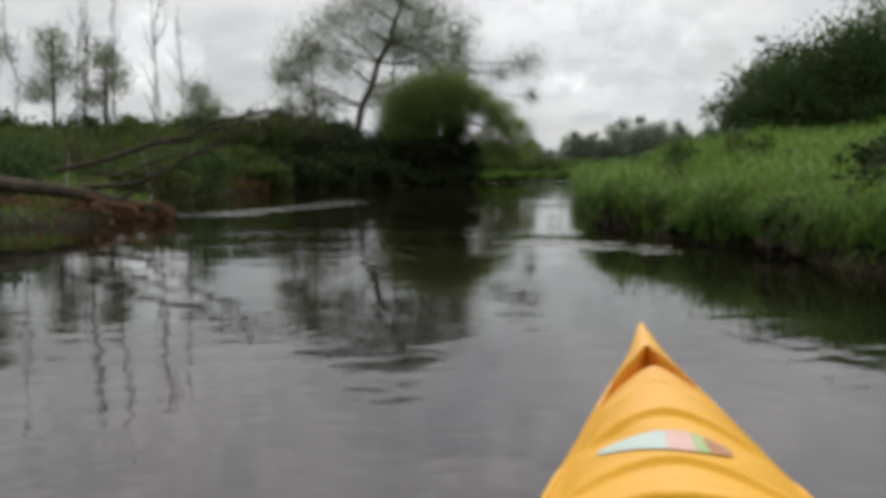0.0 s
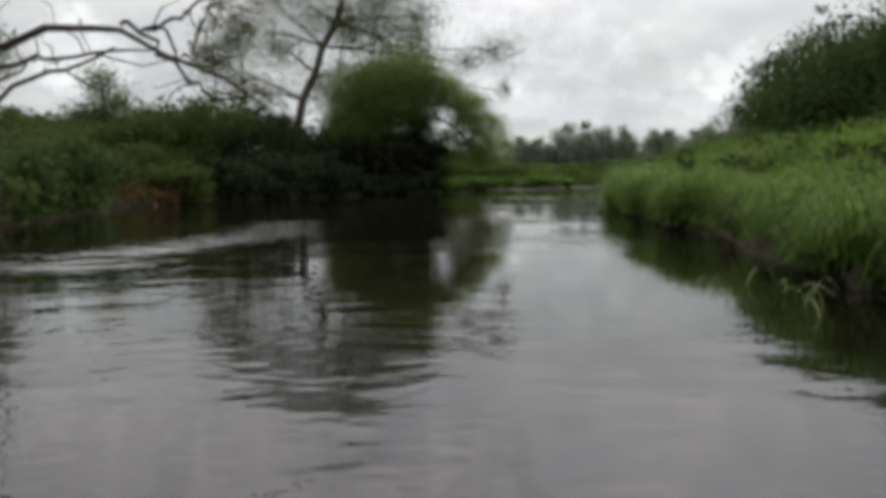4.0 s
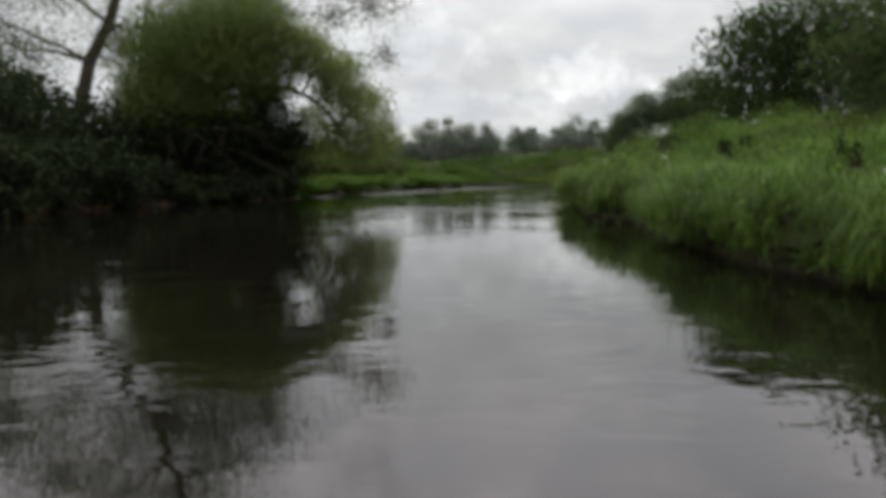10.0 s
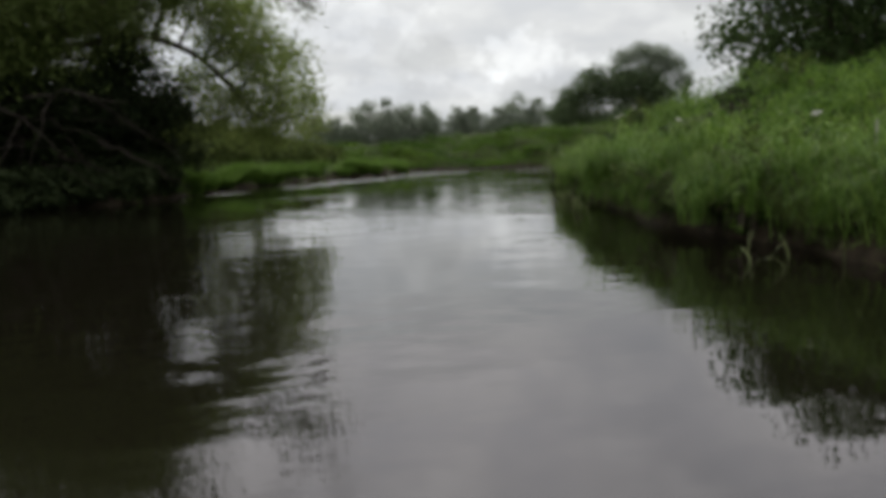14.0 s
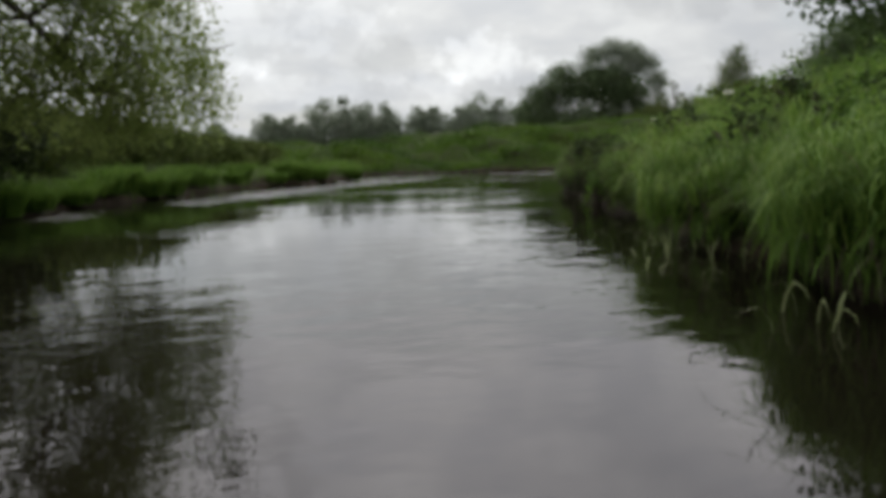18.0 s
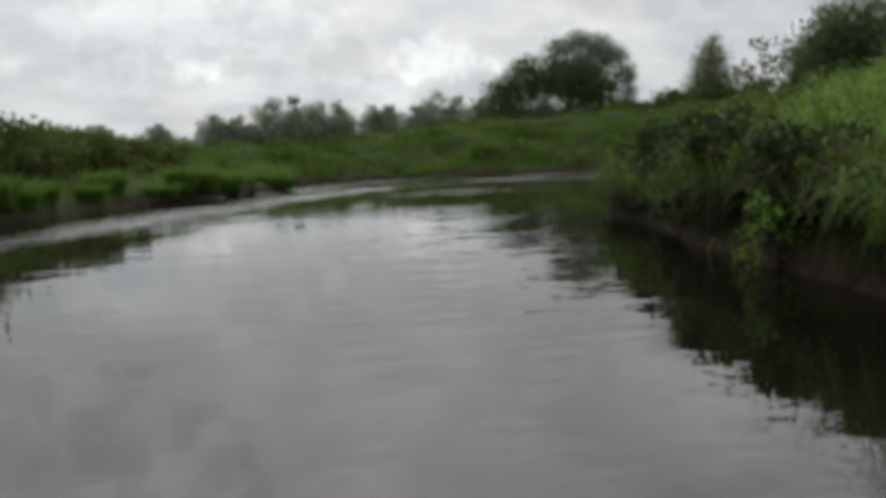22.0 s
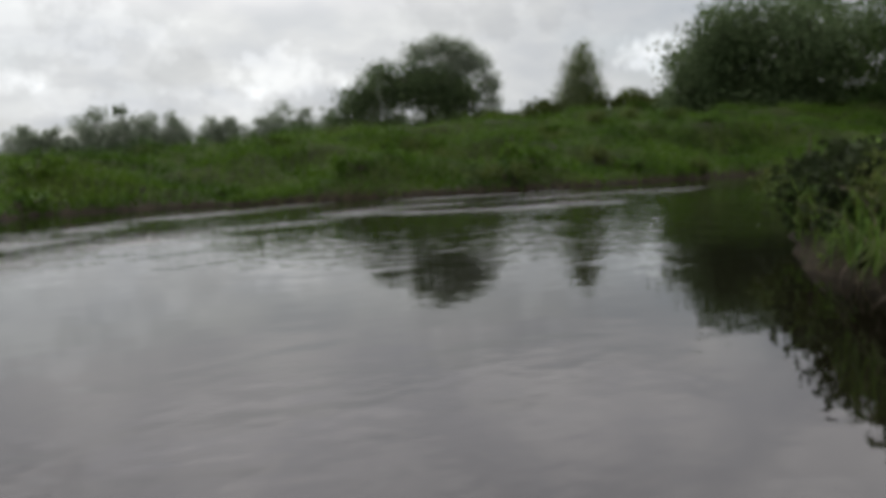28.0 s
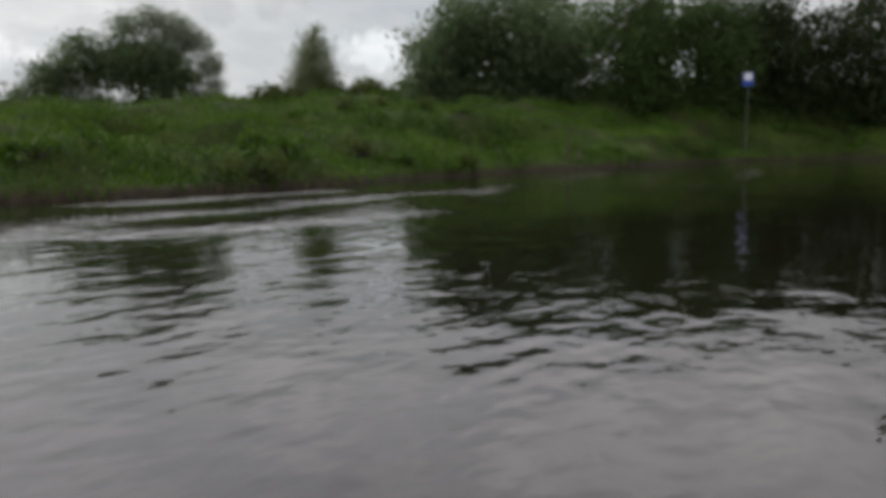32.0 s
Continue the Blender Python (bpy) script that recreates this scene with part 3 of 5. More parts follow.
def limb(a, b, r0, r1, rng, sag=0.0, steps=9, wob=0.05, sides=6):
    a, b = np.array(a, float), np.array(b, float)
    mid = (a + b) / 2 + np.array([0, 0, sag])
    pts = bent([a, mid, b], steps, wob * np.linalg.norm(b - a) / 6, rng)
    return tube(pts, np.linspace(r0, r1, steps), sides)


def twigs(a, spread, n, length, r, rng):
    out = []
    for _ in range(n):
        d = rng.normal(size=3) * np.array([1, 1, 0.7]) + np.array([0, 0, 0.35])
        d /= np.linalg.norm(d)
        s = np.array(a) + rng.normal(size=3) * spread
        out.append(limb(s, s + d * length * rng.uniform(0.5, 1.2), r, r * 0.3, rng, 0.0, 5, 0.2, 4))
    return out


def tree(name, label, trunk, r0, lobes, count, leaf, mat, seed, bark=None, category="tree", slim=0.5, clump=40, spread=0.36, group="", fine=0):
    """A tree: a bent tapered trunk, a limb to each lobe of the crown, and many small leaves."""
    rng = np.random.default_rng(seed)
    base = np.array(trunk[0], float)
    ob = thing(name, label, category, base, group)
    pts = bent(trunk, 10, r0 * 0.25, rng)
    tm = tube(pts - base, np.linspace(r0, r0 * 0.35, 10), 8)
    part_mesh("trunk", *tm, bark or M_BARK, ob, smooth=True)
    fine_wood = []
    for l in lobes:
        c = np.array(l[:3])
        k = np.argmin(np.linalg.norm(pts - c, axis=1) + 0.6 * np.maximum(pts[:, 2] - c[2], 0))
        part_mesh("limb", *limb(pts[k] - base, c - base, r0 * 0.5 / (1 + 0.28 * np.linalg.norm(c - pts[k])), r0 * 0.08, rng, 0.15 * l[5]), bark or M_BARK, ob, smooth=True)
        fine_wood += twigs(c - base, np.array(l[3:6]) * 0.3, 5 + fine, np.mean(l[3:6]) * 0.9, r0 * 0.09 + 0.004, rng)
    tagged(part_mesh("brushwood", *join(fine_wood), bark or M_BARK, ob), kind="stuff")
    part_mesh("crown", *leaves([(*(np.array(l[:3]) - base), *l[3:]) for l in lobes], count, leaf, rng, clump, slim, spread), mat, ob)
    return ob


def gz(x, y):
    return float(ground_height(np.array([x]), np.array([y]))[0])


def shrub(x, y, r, top, count, leaf, mat, seed, label, name="shrub", squash=1.0, group="", slim=0.5):
    """A many-stemmed shrub reaching up to the height top above the water."""
    rng = np.random.default_rng(seed)
    z = gz(x, y)
    h = top - z
    ob = thing(name, label, "shrub", (x, y, z - 0.05), group)
    stems, lobes = [], []
    for i in range(6):
        a = i * 1.05 + rng.uniform(0, 0.7)
        q = (math.cos(a) * r * rng.uniform(0.3, 0.75), math.sin(a) * r * squash * rng.uniform(0.3, 0.75), h * rng.uniform(0.45, 0.72))
        stems.append(limb((0.1 * math.cos(a), 0.1 * math.sin(a), 0), q, 0.05, 0.012, rng, 0.1, 7, 0.2, 5))
        lobes.append((*q, r * rng.uniform(0.35, 0.6), r * squash * rng.uniform(0.35, 0.6), h * rng.uniform(0.26, 0.36)))
    lobes.append((0, 0, h * 0.66, r * 0.55, r * squash * 0.55, h * 0.34))
    lobes.append((0, 0, h * 0.25, r * 0.85, r * squash * 0.85, h * 0.28))
    for s in stems:
        part_mesh("stem", *s, M_BARK, ob)
    part_mesh("foliage", *leaves(lobes, count, leaf, rng, 40, slim), mat, ob)
    return ob


# ---- trees of the left bank ----
tree("leaning_tree", "tall leaning tree with thin grey-green spring leaves behind the willow", [(-5.1, 41.6, 0.7), (-4.5, 42, 3.2), (-3.5, 42.4, 5.6), (-2.4, 42.8, 8.2), (-1.9, 43, 10.2)], 0.23,
     [(-7.6, 42, 5.4, 1.0, 0.9, 0.8), (-6.9, 42, 7.0, 1.1, 1.0, 0.9), (-5.9, 42.2, 4.3, 0.9, 0.9, 0.7), (-5.6, 42.4, 8.3, 1.1, 1.0, 0.9), (-5.2, 42.3, 6.2, 1.0, 1.0, 0.9), (-4.0, 42.6, 9.4, 1.2, 1.1, 1.0), (-3.6, 42.6, 7.6, 1.1, 1.0, 1.0), (-3.4, 42.5, 4.6, 0.9, 0.9, 0.8), (-2.2, 43, 9.8, 1.2, 1.1, 1.0), (-2.0, 43, 7.0, 1.1, 1.0, 1.0), (-0.8, 43.2, 8.8, 1.2, 1.1, 1.0), (-0.5, 43, 6.6, 1.0, 1.0, 0.9), (0.8, 43.2, 7.8, 1.0, 0.9, 0.9), (1.0, 43.2, 6.0, 0.9, 0.8, 0.7), (3.0, 43.1, 5.8, 0.7, 0.6, 0.5), (4.4, 43.1, 6.3, 0.9, 0.8, 0.6), (4.7, 43.0, 4.6, 0.4, 0.4, 0.5)],
     62000, 0.043, M_AIRY, 21, slim=0.42, clump=16, spread=0.8, fine=18)
for i, (x, y, lx, top) in enumerate([(-6.4, 42.4, -0.6, 7.2), (-7.8, 42.6, -0.3, 6.4), (-3.2, 43.0, 0.9, 8.2), (-1.4, 43.2, 0.4, 8.4), (-0.2, 43.4, 0.9, 7.6)]):
    tree("slender_tree", "thin grey stem with sparse spring leaves behind the willow", [(x, y, 0.6), (x + lx * 0.4, y, top * 0.5), (x + lx, y, top)], 0.07,
         [(x + lx * 0.6, y, top * 0.62, 0.7, 0.6, 0.7), (x + lx, y, top * 0.92, 0.8, 0.7, 0.8)], 1900, 0.058, M_AIRY, 210 + i, slim=0.42, clump=20, spread=0.5, group="slender trees", fine=6)
tree("crack_willow", "spreading willow with a dense green dome bowed over the river", [(-3.0, 38.7, 0.35), (-2.2, 38.5, 1.4), (-0.7, 38.3, 2.75), (0.4, 38.4, 3.6), (1.2, 38.5, 4.3)], 0.27,
     [(-2.1, 38.5, 3.25, 0.85, 1.3, 0.95), (-1.3, 38.4, 4.1, 1.15, 1.4, 0.95), (-0.1, 38.4, 4.6, 1.1, 1.4, 0.82), (0.85, 38.5, 4.35, 0.9, 1.2, 0.72), (-0.7, 38.1, 3.6, 1.3, 1.2, 0.85), (-1.8, 37.9, 2.55, 1.0, 1.0, 0.6), (-2.3, 38.2, 2.5, 0.65, 0.9, 0.6), (-0.4, 39.2, 3.9, 1.5, 0.9, 1.0), (0.2, 38.0, 3.5, 0.7, 0.8, 0.5), (-0.9, 38.4, 2.7, 1.2, 0.9, 0.6), (0.6, 38.8, 3.1, 0.8, 0.8, 0.55)],
     80000, 0.048, M_WILLOW, 22, slim=0.34, clump=44, spread=0.46, fine=6)
tree("willow_bough", "arching willow bough with sparse hanging leaf sprays over the water", [(-0.9, 38.5, 2.5), (0.3, 38.5, 3.0), (1.5, 38.9, 3.1), (2.4, 39.4, 2.55), (3.1, 39.8, 1.6)], 0.09,
     [(1.7, 38.8, 4.2, 0.7, 0.9, 0.45), (2.2, 39.0, 3.8, 0.6, 0.8, 0.5), (2.7, 39.2, 3.2, 0.55, 0.8, 0.55), (3.1, 39.5, 2.6, 0.5, 0.7, 0.6), (3.5, 39.9, 2.0, 0.45, 0.6, 0.6), (3.7, 40.2, 1.45, 0.4, 0.5, 0.5), (1.5, 38.8, 3.6, 0.6, 0.7, 0.35), (2.9, 39.6, 1.7, 0.4, 0.5, 0.5), (4.1, 40.8, 2.3, 0.5, 0.5, 0.5), (4.4, 41.2, 1.7, 0.45, 0.5, 0.5), (3.3, 39.4, 3.0, 0.4, 0.5, 0.4), (2.3, 39.3, 2.9, 0.45, 0.5, 0.3), (2.0, 39.6, 2.3, 0.55, 0.6, 0.4), (2.5, 39.8, 1.9, 0.5, 0.6, 0.45), (3.2, 40.2, 1.2, 0.5, 0.5, 0.4), (2.0, 40.0, 1.5, 0.6, 0.5, 0.4), (4.0, 40.6, 3.0, 0.5, 0.5, 0.4), (3.0, 39.6, 3.7, 0.6, 0.6, 0.35)],
     28000, 0.046, M_SPRAY, 23, slim=0.36, clump=24, spread=0.46, fine=8)
# this bough's darker leaf tone stands in for the shade beneath the dome
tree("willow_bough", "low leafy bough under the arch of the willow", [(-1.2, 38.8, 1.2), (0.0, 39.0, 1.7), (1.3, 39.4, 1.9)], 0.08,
     [(1.0, 39.4, 2.1, 0.75, 0.6, 0.55), (0.2, 39.2, 1.9, 0.8, 0.6, 0.6), (1.5, 39.5, 1.7, 0.5, 0.5, 0.45), (-0.6, 38.6, 2.0, 0.9, 0.7, 0.6), (-1.8, 38.2, 1.9, 0.9, 0.7, 0.6), (0.6, 39.0, 2.7, 0.7, 0.6, 0.4)], 20000, 0.053, M_DARK_SHADED, 24, slim=0.36, clump=40, spread=0.4, fine=8)
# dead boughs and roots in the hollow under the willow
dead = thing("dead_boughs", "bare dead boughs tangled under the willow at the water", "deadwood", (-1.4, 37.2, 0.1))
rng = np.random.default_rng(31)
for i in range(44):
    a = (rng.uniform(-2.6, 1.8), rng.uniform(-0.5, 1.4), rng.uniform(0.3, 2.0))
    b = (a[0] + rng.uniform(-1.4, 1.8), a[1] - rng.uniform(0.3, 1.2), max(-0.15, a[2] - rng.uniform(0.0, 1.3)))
    part_mesh("bough", *limb(a, b, rng.uniform(0.010, 0.032), 0.005, rng, 0.1, 9, 0.1, 5), M_SHADE_BARK, dead, smooth=True)

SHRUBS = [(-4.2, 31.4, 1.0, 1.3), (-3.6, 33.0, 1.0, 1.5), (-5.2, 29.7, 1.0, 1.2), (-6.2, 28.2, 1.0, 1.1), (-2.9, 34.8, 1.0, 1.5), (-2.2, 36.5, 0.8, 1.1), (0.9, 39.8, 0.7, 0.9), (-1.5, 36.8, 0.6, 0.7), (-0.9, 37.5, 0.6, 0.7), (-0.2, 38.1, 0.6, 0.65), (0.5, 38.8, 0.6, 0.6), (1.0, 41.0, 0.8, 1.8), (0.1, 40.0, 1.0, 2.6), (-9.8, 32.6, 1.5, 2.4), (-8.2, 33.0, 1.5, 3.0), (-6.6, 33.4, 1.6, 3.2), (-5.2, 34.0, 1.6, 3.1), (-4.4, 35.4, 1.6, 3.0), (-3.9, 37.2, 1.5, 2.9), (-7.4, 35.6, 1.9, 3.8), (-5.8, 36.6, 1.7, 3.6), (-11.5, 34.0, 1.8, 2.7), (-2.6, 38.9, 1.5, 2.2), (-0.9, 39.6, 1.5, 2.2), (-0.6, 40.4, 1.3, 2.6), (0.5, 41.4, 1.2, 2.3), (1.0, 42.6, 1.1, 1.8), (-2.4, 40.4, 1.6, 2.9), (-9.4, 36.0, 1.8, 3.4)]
# all but the low outer shrubs take the leaf tone with shade painted in
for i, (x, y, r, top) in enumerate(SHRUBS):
    shrub(x, y, r, top, 4300, 0.068, M_SHRUB if x < -6.0 and top < 3.3 else M_DARK_SHADED, 100 + i, "dense dark green willow shrub at the water's edge", group="shrubs under the willow")
HEDGE = [(-26, 40, 3.6), (-22.5, 41, 3.7), (-19, 42, 3.6), (-15.6, 43, 3.5), (-12.6, 44, 3.7), (-9.6, 44, 3.5), (-29, 36, 3.7), (-31, 31, 3.8)]
for i, (x, y, top) in enumerate(HEDGE):
    shrub(x, y, 2.8, top, 4200, 0.14, M_SHRUB if i % 2 else M_DARK, 130 + i, "broad green scrub on the low meadow", group="meadow scrub")
LOW = [(-6.9, 22.4, 1.1, 1.5), (-8.6, 24.4, 1.2, 1.7), (-9.4, 27.4, 1.2, 1.7), (-6.6, 19.4, 0.9, 1.2), (-10.0, 28.5, 1.7, 2.2), (-14.0, 30.5, 2.0, 2.5), (-16.0, 24.0, 2.0, 2.2), (-6.4, 17.4, 0.8, 0.9), (-7.2, 20.5, 1.0, 1.2), (-8.6, 23.5, 1.2, 1.4), (-8.0, 27.0, 1.2, 1.3), (-7.6, 30.0, 1.3, 1.6), (-9.0, 17.0, 1.3, 1.5), (-11.5, 21.5, 1.7, 1.9), (-12.5, 26.0, 1.8, 2.0), (-8.0, 13.6, 1.1, 1.3), (-10.5, 13.0, 1.5, 1.9)]
for i, (x, y, r, top) in enumerate(LOW):
    shrub(x, y, r, top, 3200, 0.063, M_DARK if i % 3 == 0 else M_SHRUB, 150 + i, "low leafy bush on the muddy bank", group="left bank bushes")
SPIT = [(-0.6, 42.0, 1.2, 1.5), (0.4, 44.6, 1.4, 1.9), (1.8, 47.4, 1.4, 1.9), (3.0, 50.2, 1.5, 1.9), (4.6, 53.0, 1.5, 1.8), (6.2, 55.8, 1.4, 1.6), (7.6, 58.4, 1.3, 1.4), (-2.0, 46.5, 1.8, 2.3), (0.2, 50.5, 1.9, 2.3), (2.2, 55.0, 1.9, 2.2), (5.0, 60.0, 1.8, 1.9)]
for i, (x, y, r, top) in enumerate(SPIT):
    shrub(x, y, r, top, 3600, 0.075, M_SHRUB, 170 + i, "rounded olive-green bush on the low spit", group="bushes of the spit")
AIRY = [(-22.5, 39.5, 9.0), (-19.6, 40.6, 7.8), (-17.4, 41.6, 7.3), (-13.2, 43.4, 5.2), (-25.5, 38.0, 8.5)]
for i, (x, y, top) in enumerate(AIRY):
    tree("slender_tree", "slender tree with thin airy spring foliage behind the scrub", [(x, y, gz(x, y) - 0.1), (x + 0.1, y, top * 0.5), (x + 0.2, y, top * 0.95)], 0.12,
         [(x - 0.5, y, top * 0.62, 0.9, 0.8, 0.7), (x + 0.7, y, top * 0.74, 0.9, 0.8, 0.7), (x + 0.1, y, top * 0.9, 0.8, 0.8, 0.8)], 4200, 0.062, M_AIRY, 200 + i, clump=26, spread=0.5, group="slender trees", fine=6)

# ---- fallen tree, saplings and drift at the left shore ----
fallen = thing("fallen_tree", "grey dead tree fallen across the shore with bare arching branches", "deadwood", (-5.2, 11.8, 0.3))
rng = np.random.default_rng(41)
fb = np.array((-5.2, 11.8, 0.3))


def bough(points, r0, r1, steps=12):
    return tube(bent(np.array(points, float) - fb, steps, 0.03, rng), np.linspace(r0, r1, steps), 7)


part_mesh("trunk", *bough([(-10, 10.4, 1.1), (-7.4, 11.2, 0.75), (-5.6, 11.9, 0.45), (-4.2, 12.3, 0.12)], 0.16, 0.07), M_BARK, fallen, smooth=True)
ARCHES = [[(-5.6, 11.6, 0.75), (-4.4, 11.3, 1.0), (-3.4, 11.25, 1.25), (-3.07, 11.3, 1.41), (-2.86, 11.3, 1.54), (-2.47, 11.35, 1.61), (-2.2, 11.3, 1.55), (-1.9, 11.25, 1.42), (-1.5, 11.2, 1.12)],
          [(-3.9, 11.3, 1.12), (-3.3, 11.4, 1.26), (-3.0, 11.5, 1.38), (-2.76, 11.5, 1.40), (-2.47, 11.5, 1.42), (-2.18, 11.5, 1.46)],
          [(-5.0, 11.5, 0.72), (-4.0, 11.2, 0.85), (-3.29, 11.2, 1.01), (-2.84, 11.2, 1.23), (-2.55, 11.2, 1.35), (-2.29, 11.2, 1.43)],
          [(-2.12, 11.3, 1.54), (-1.99, 11.25, 1.61), (-1.84, 11.2, 1.64), (-1.66, 11.2, 1.71)],
          [(-1.73, 11.2, 1.68), (-1.8, 11.15, 1.55), (-1.88, 11.1, 1.45)],
          [(-2.29, 11.3, 1.57), (-2.14, 11.3, 1.46), (-2.0, 11.3, 1.31), (-1.9, 11.3, 1.24), (-1.62, 11.3, 1.17)],
          [(-2.17, 11.3, 1.54), (-2.0, 11.4, 1.45), (-1.78, 11.4, 1.39)],
          [(-4.3, 11.5, 0.6), (-3.6, 11.4, 0.9), (-3.17, 11.3, 1.11), (-2.98, 11.3, 1.22), (-2.79, 11.3, 1.36)],
          [(-5.4, 12.0, 0.5), (-4.6, 12.0, 0.55), (-4.0, 12.0, 0.8), (-3.7, 12.0, 0.9)],
          [(-4.9, 12.1, 0.3), (-4.5, 12.1, 0.55), (-4.35, 12.1, 0.3), (-4.2, 12.2, 0.1)],
          [(-4.4, 12.2, 0.35), (-4.0, 12.2, 0.5), (-3.75, 12.2, 0.42), (-3.7, 12.2, 0.12)]]
ARCH_R = (0.040, 0.022, 0.026, 0.012, 0.010, 0.014, 0.011, 0.022, 0.05, 0.035, 0.02)
for i, a in enumerate(ARCHES):
    part_mesh("branch", *bough(a, ARCH_R[i], 0.006), M_BARK, fallen, smooth=True)
    for _ in range(4 if i < 8 else 0):
        k = rng.uniform(0.4, 0.98) * (len(a) - 1)
        p = np.array([np.interp(k, range(len(a)), [q[j] for q in a]) for j in range(3)])
        e = p + rng.normal(size=3) * np.array([0.26, 0.2, 0.16]) + np.array([0.1, 0, 0.03])
        part_mesh("twig", *limb(p - fb, e - fb, 0.006, 0.002, rng, 0.04, 6, 0.3, 4), M_BARK, fallen)
for i, (x, y, h, w) in enumerate([(-5.27, 14.4, 1.25, 0.03), (-5.0, 14.2, 3.9, 0.014), (-5.7, 14.0, 4.3, 0.014), (-6.1, 14.9, 4.4, 0.014), (-6.9, 15.2, 4.6, 0.015), (-7.4, 14.2, 4.2, 0.014), (-5.3, 14.6, 4.2, 0.016), (-4.7, 14.9, 4.4, 0.015), (-5.9, 13.4, 3.4, 0.016), (-6.17, 13.14, 1.3, 0.03), (-5.5, 15.6, 4.6, 0.016), (-5.0, 15.8, 4.2, 0.014), (-6.4, 14.4, 3.8, 0.016)]):
    z = gz(x, y) - 0.05
    sap = thing("birch_sapling", "thin bare birch sapling with a pale lower stem", "sapling", (x, y, z), "birch saplings")
    r2 = np.random.default_rng(60 + i)
    top = (r2.uniform(-0.3, 0.3), r2.uniform(-0.2, 0.2), h)
    w = w * 0.7 if h > 2 else w
    part_mesh("stem", *tube(bent([(0, 0, 0), (top[0] * 0.3, 0, h * 0.5), top], 9, 0.03, r2), np.linspace(w, 0.006, 9), 6), M_BIRCH if h < 2 else M_BARK, sap, smooth=True)
    for _ in range(6):
        q = r2.uniform(0.35, 0.9)
        s = np.array(top) * q * np.array([q, q, 1])
        part_mesh("twig", *limb(s, s + np.array([r2.uniform(-0.3, 0.3), r2.uniform(-0.2, 0.2), r2.uniform(0.3, 0.7)]), 0.008, 0.003, r2, 0, 5, 0.3, 4), M_BARK, sap)
drift = thing("driftwood_pile", "rust-brown heap of flood drift and roots at the shore", "driftwood", (-5.2, 12.1, 0.0))
rng = np.random.default_rng(45)
for i in range(60):
    a = np.array((rng.uniform(-2.2, 1.05), rng.uniform(-0.7, 0.45), rng.uniform(0.02, 0.26)))
    b = a + np.array((rng.normal() * 0.5, rng.normal() * 0.2, rng.normal() * 0.07))
    part_mesh("stick", *limb(a, b, rng.uniform(0.012, 0.045), 0.008, rng, 0.03, 6, 0.3, 5), M_DRIFT, drift)
hv, hf = leaves([(-1.4, 0.1, 0.08, 0.9, 0.5, 0.16), (-0.2, 0, 0.1, 0.8, 0.45, 0.16), (0.6, 0.1, 0.06, 0.5, 0.3, 0.1)], 5000, 0.05, rng, 60, 0.3)
part_mesh("litter", hv, hf, M_DRIFT, drift)

slump = thing("bank_slump", "slumped rust-brown bank with dead grass and roots", "mound", (-7.6, 27.0, 0.0))
rng = np.random.default_rng(47)
hv, hf = leaves([(0, 0, 0.22, 1.1, 0.7, 0.24), (0.9, 0.5, 0.18, 0.8, 0.6, 0.2), (-1.0, -0.5, 0.2, 0.8, 0.6, 0.2)], 6000, 0.06, rng, 60, 0.3)
part_mesh("litter", hv, hf, M_DRIFT, slump)
for i in range(14):
    a = np.array((rng.uniform(-1.5, 1.5), rng.uniform(-0.6, 0.6), rng.uniform(0.1, 0.4)))
    part_mesh("root", *limb(a, a + np.array((rng.normal() * 0.5, -abs(rng.normal()) * 0.3, -0.15)), 0.025, 0.006, rng, 0.05, 6, 0.3, 5), M_DEAD, slump)

# ---- trees of the right bank ----
tree("alder", "dark dense alder on the high grassy bank", [(12.6, 27.0, gz(12.6, 27) - 0.1), (12.7, 27, 2.8), (13.0, 27, 4.6)], 0.2,
     [(9.8, 27.6, 2.5, 0.8, 0.9, 0.8), (10.6, 27.2, 3.2, 1.0, 1.1, 1.1), (11.6, 27, 3.5, 1.1, 1.2, 1.2), (13.0, 26.8, 4.2, 1.3, 1.4, 1.4), (14.6, 26.6, 4.6, 1.6, 1.5, 1.7), (16.4, 26.4, 4.4, 1.6, 1.5, 1.8), (13.6, 26.5, 2.6, 2.2, 1.2, 1.0), (10.7, 27.3, 4.6, 0.28, 0.3, 0.6), (11.3, 27.2, 4.5, 0.22, 0.25, 0.5), (11.6, 27.0, 2.3, 1.7, 1.0, 0.8), (15.6, 26.5, 2.6, 1.9, 1.2, 1.1)],
     36000, 0.068, M_DARK, 71, clump=50, fine=4)
tree("alder", "round-crowned dark alder above the bank grass", [(15.4, 37.4, gz(15.4, 37.4) - 0.1), (15.5, 37.4, 2.8), (15.8, 37.2, 4.9)], 0.22,
     [(14.3, 38.0, 3.4, 1.1, 1.1, 1.0), (14.9, 37.8, 4.4, 1.2, 1.2, 1.1), (16.2, 37.3, 5.0, 1.5, 1.4, 1.4), (17.6, 36.4, 4.6, 1.5, 1.5, 1.5), (16.4, 37.0, 3.2, 1.8, 1.4, 1.0), (15.6, 37.4, 2.3, 2.0, 1.5, 0.8)],
     24000, 0.074, M_DARK, 72, clump=50, fine=4)
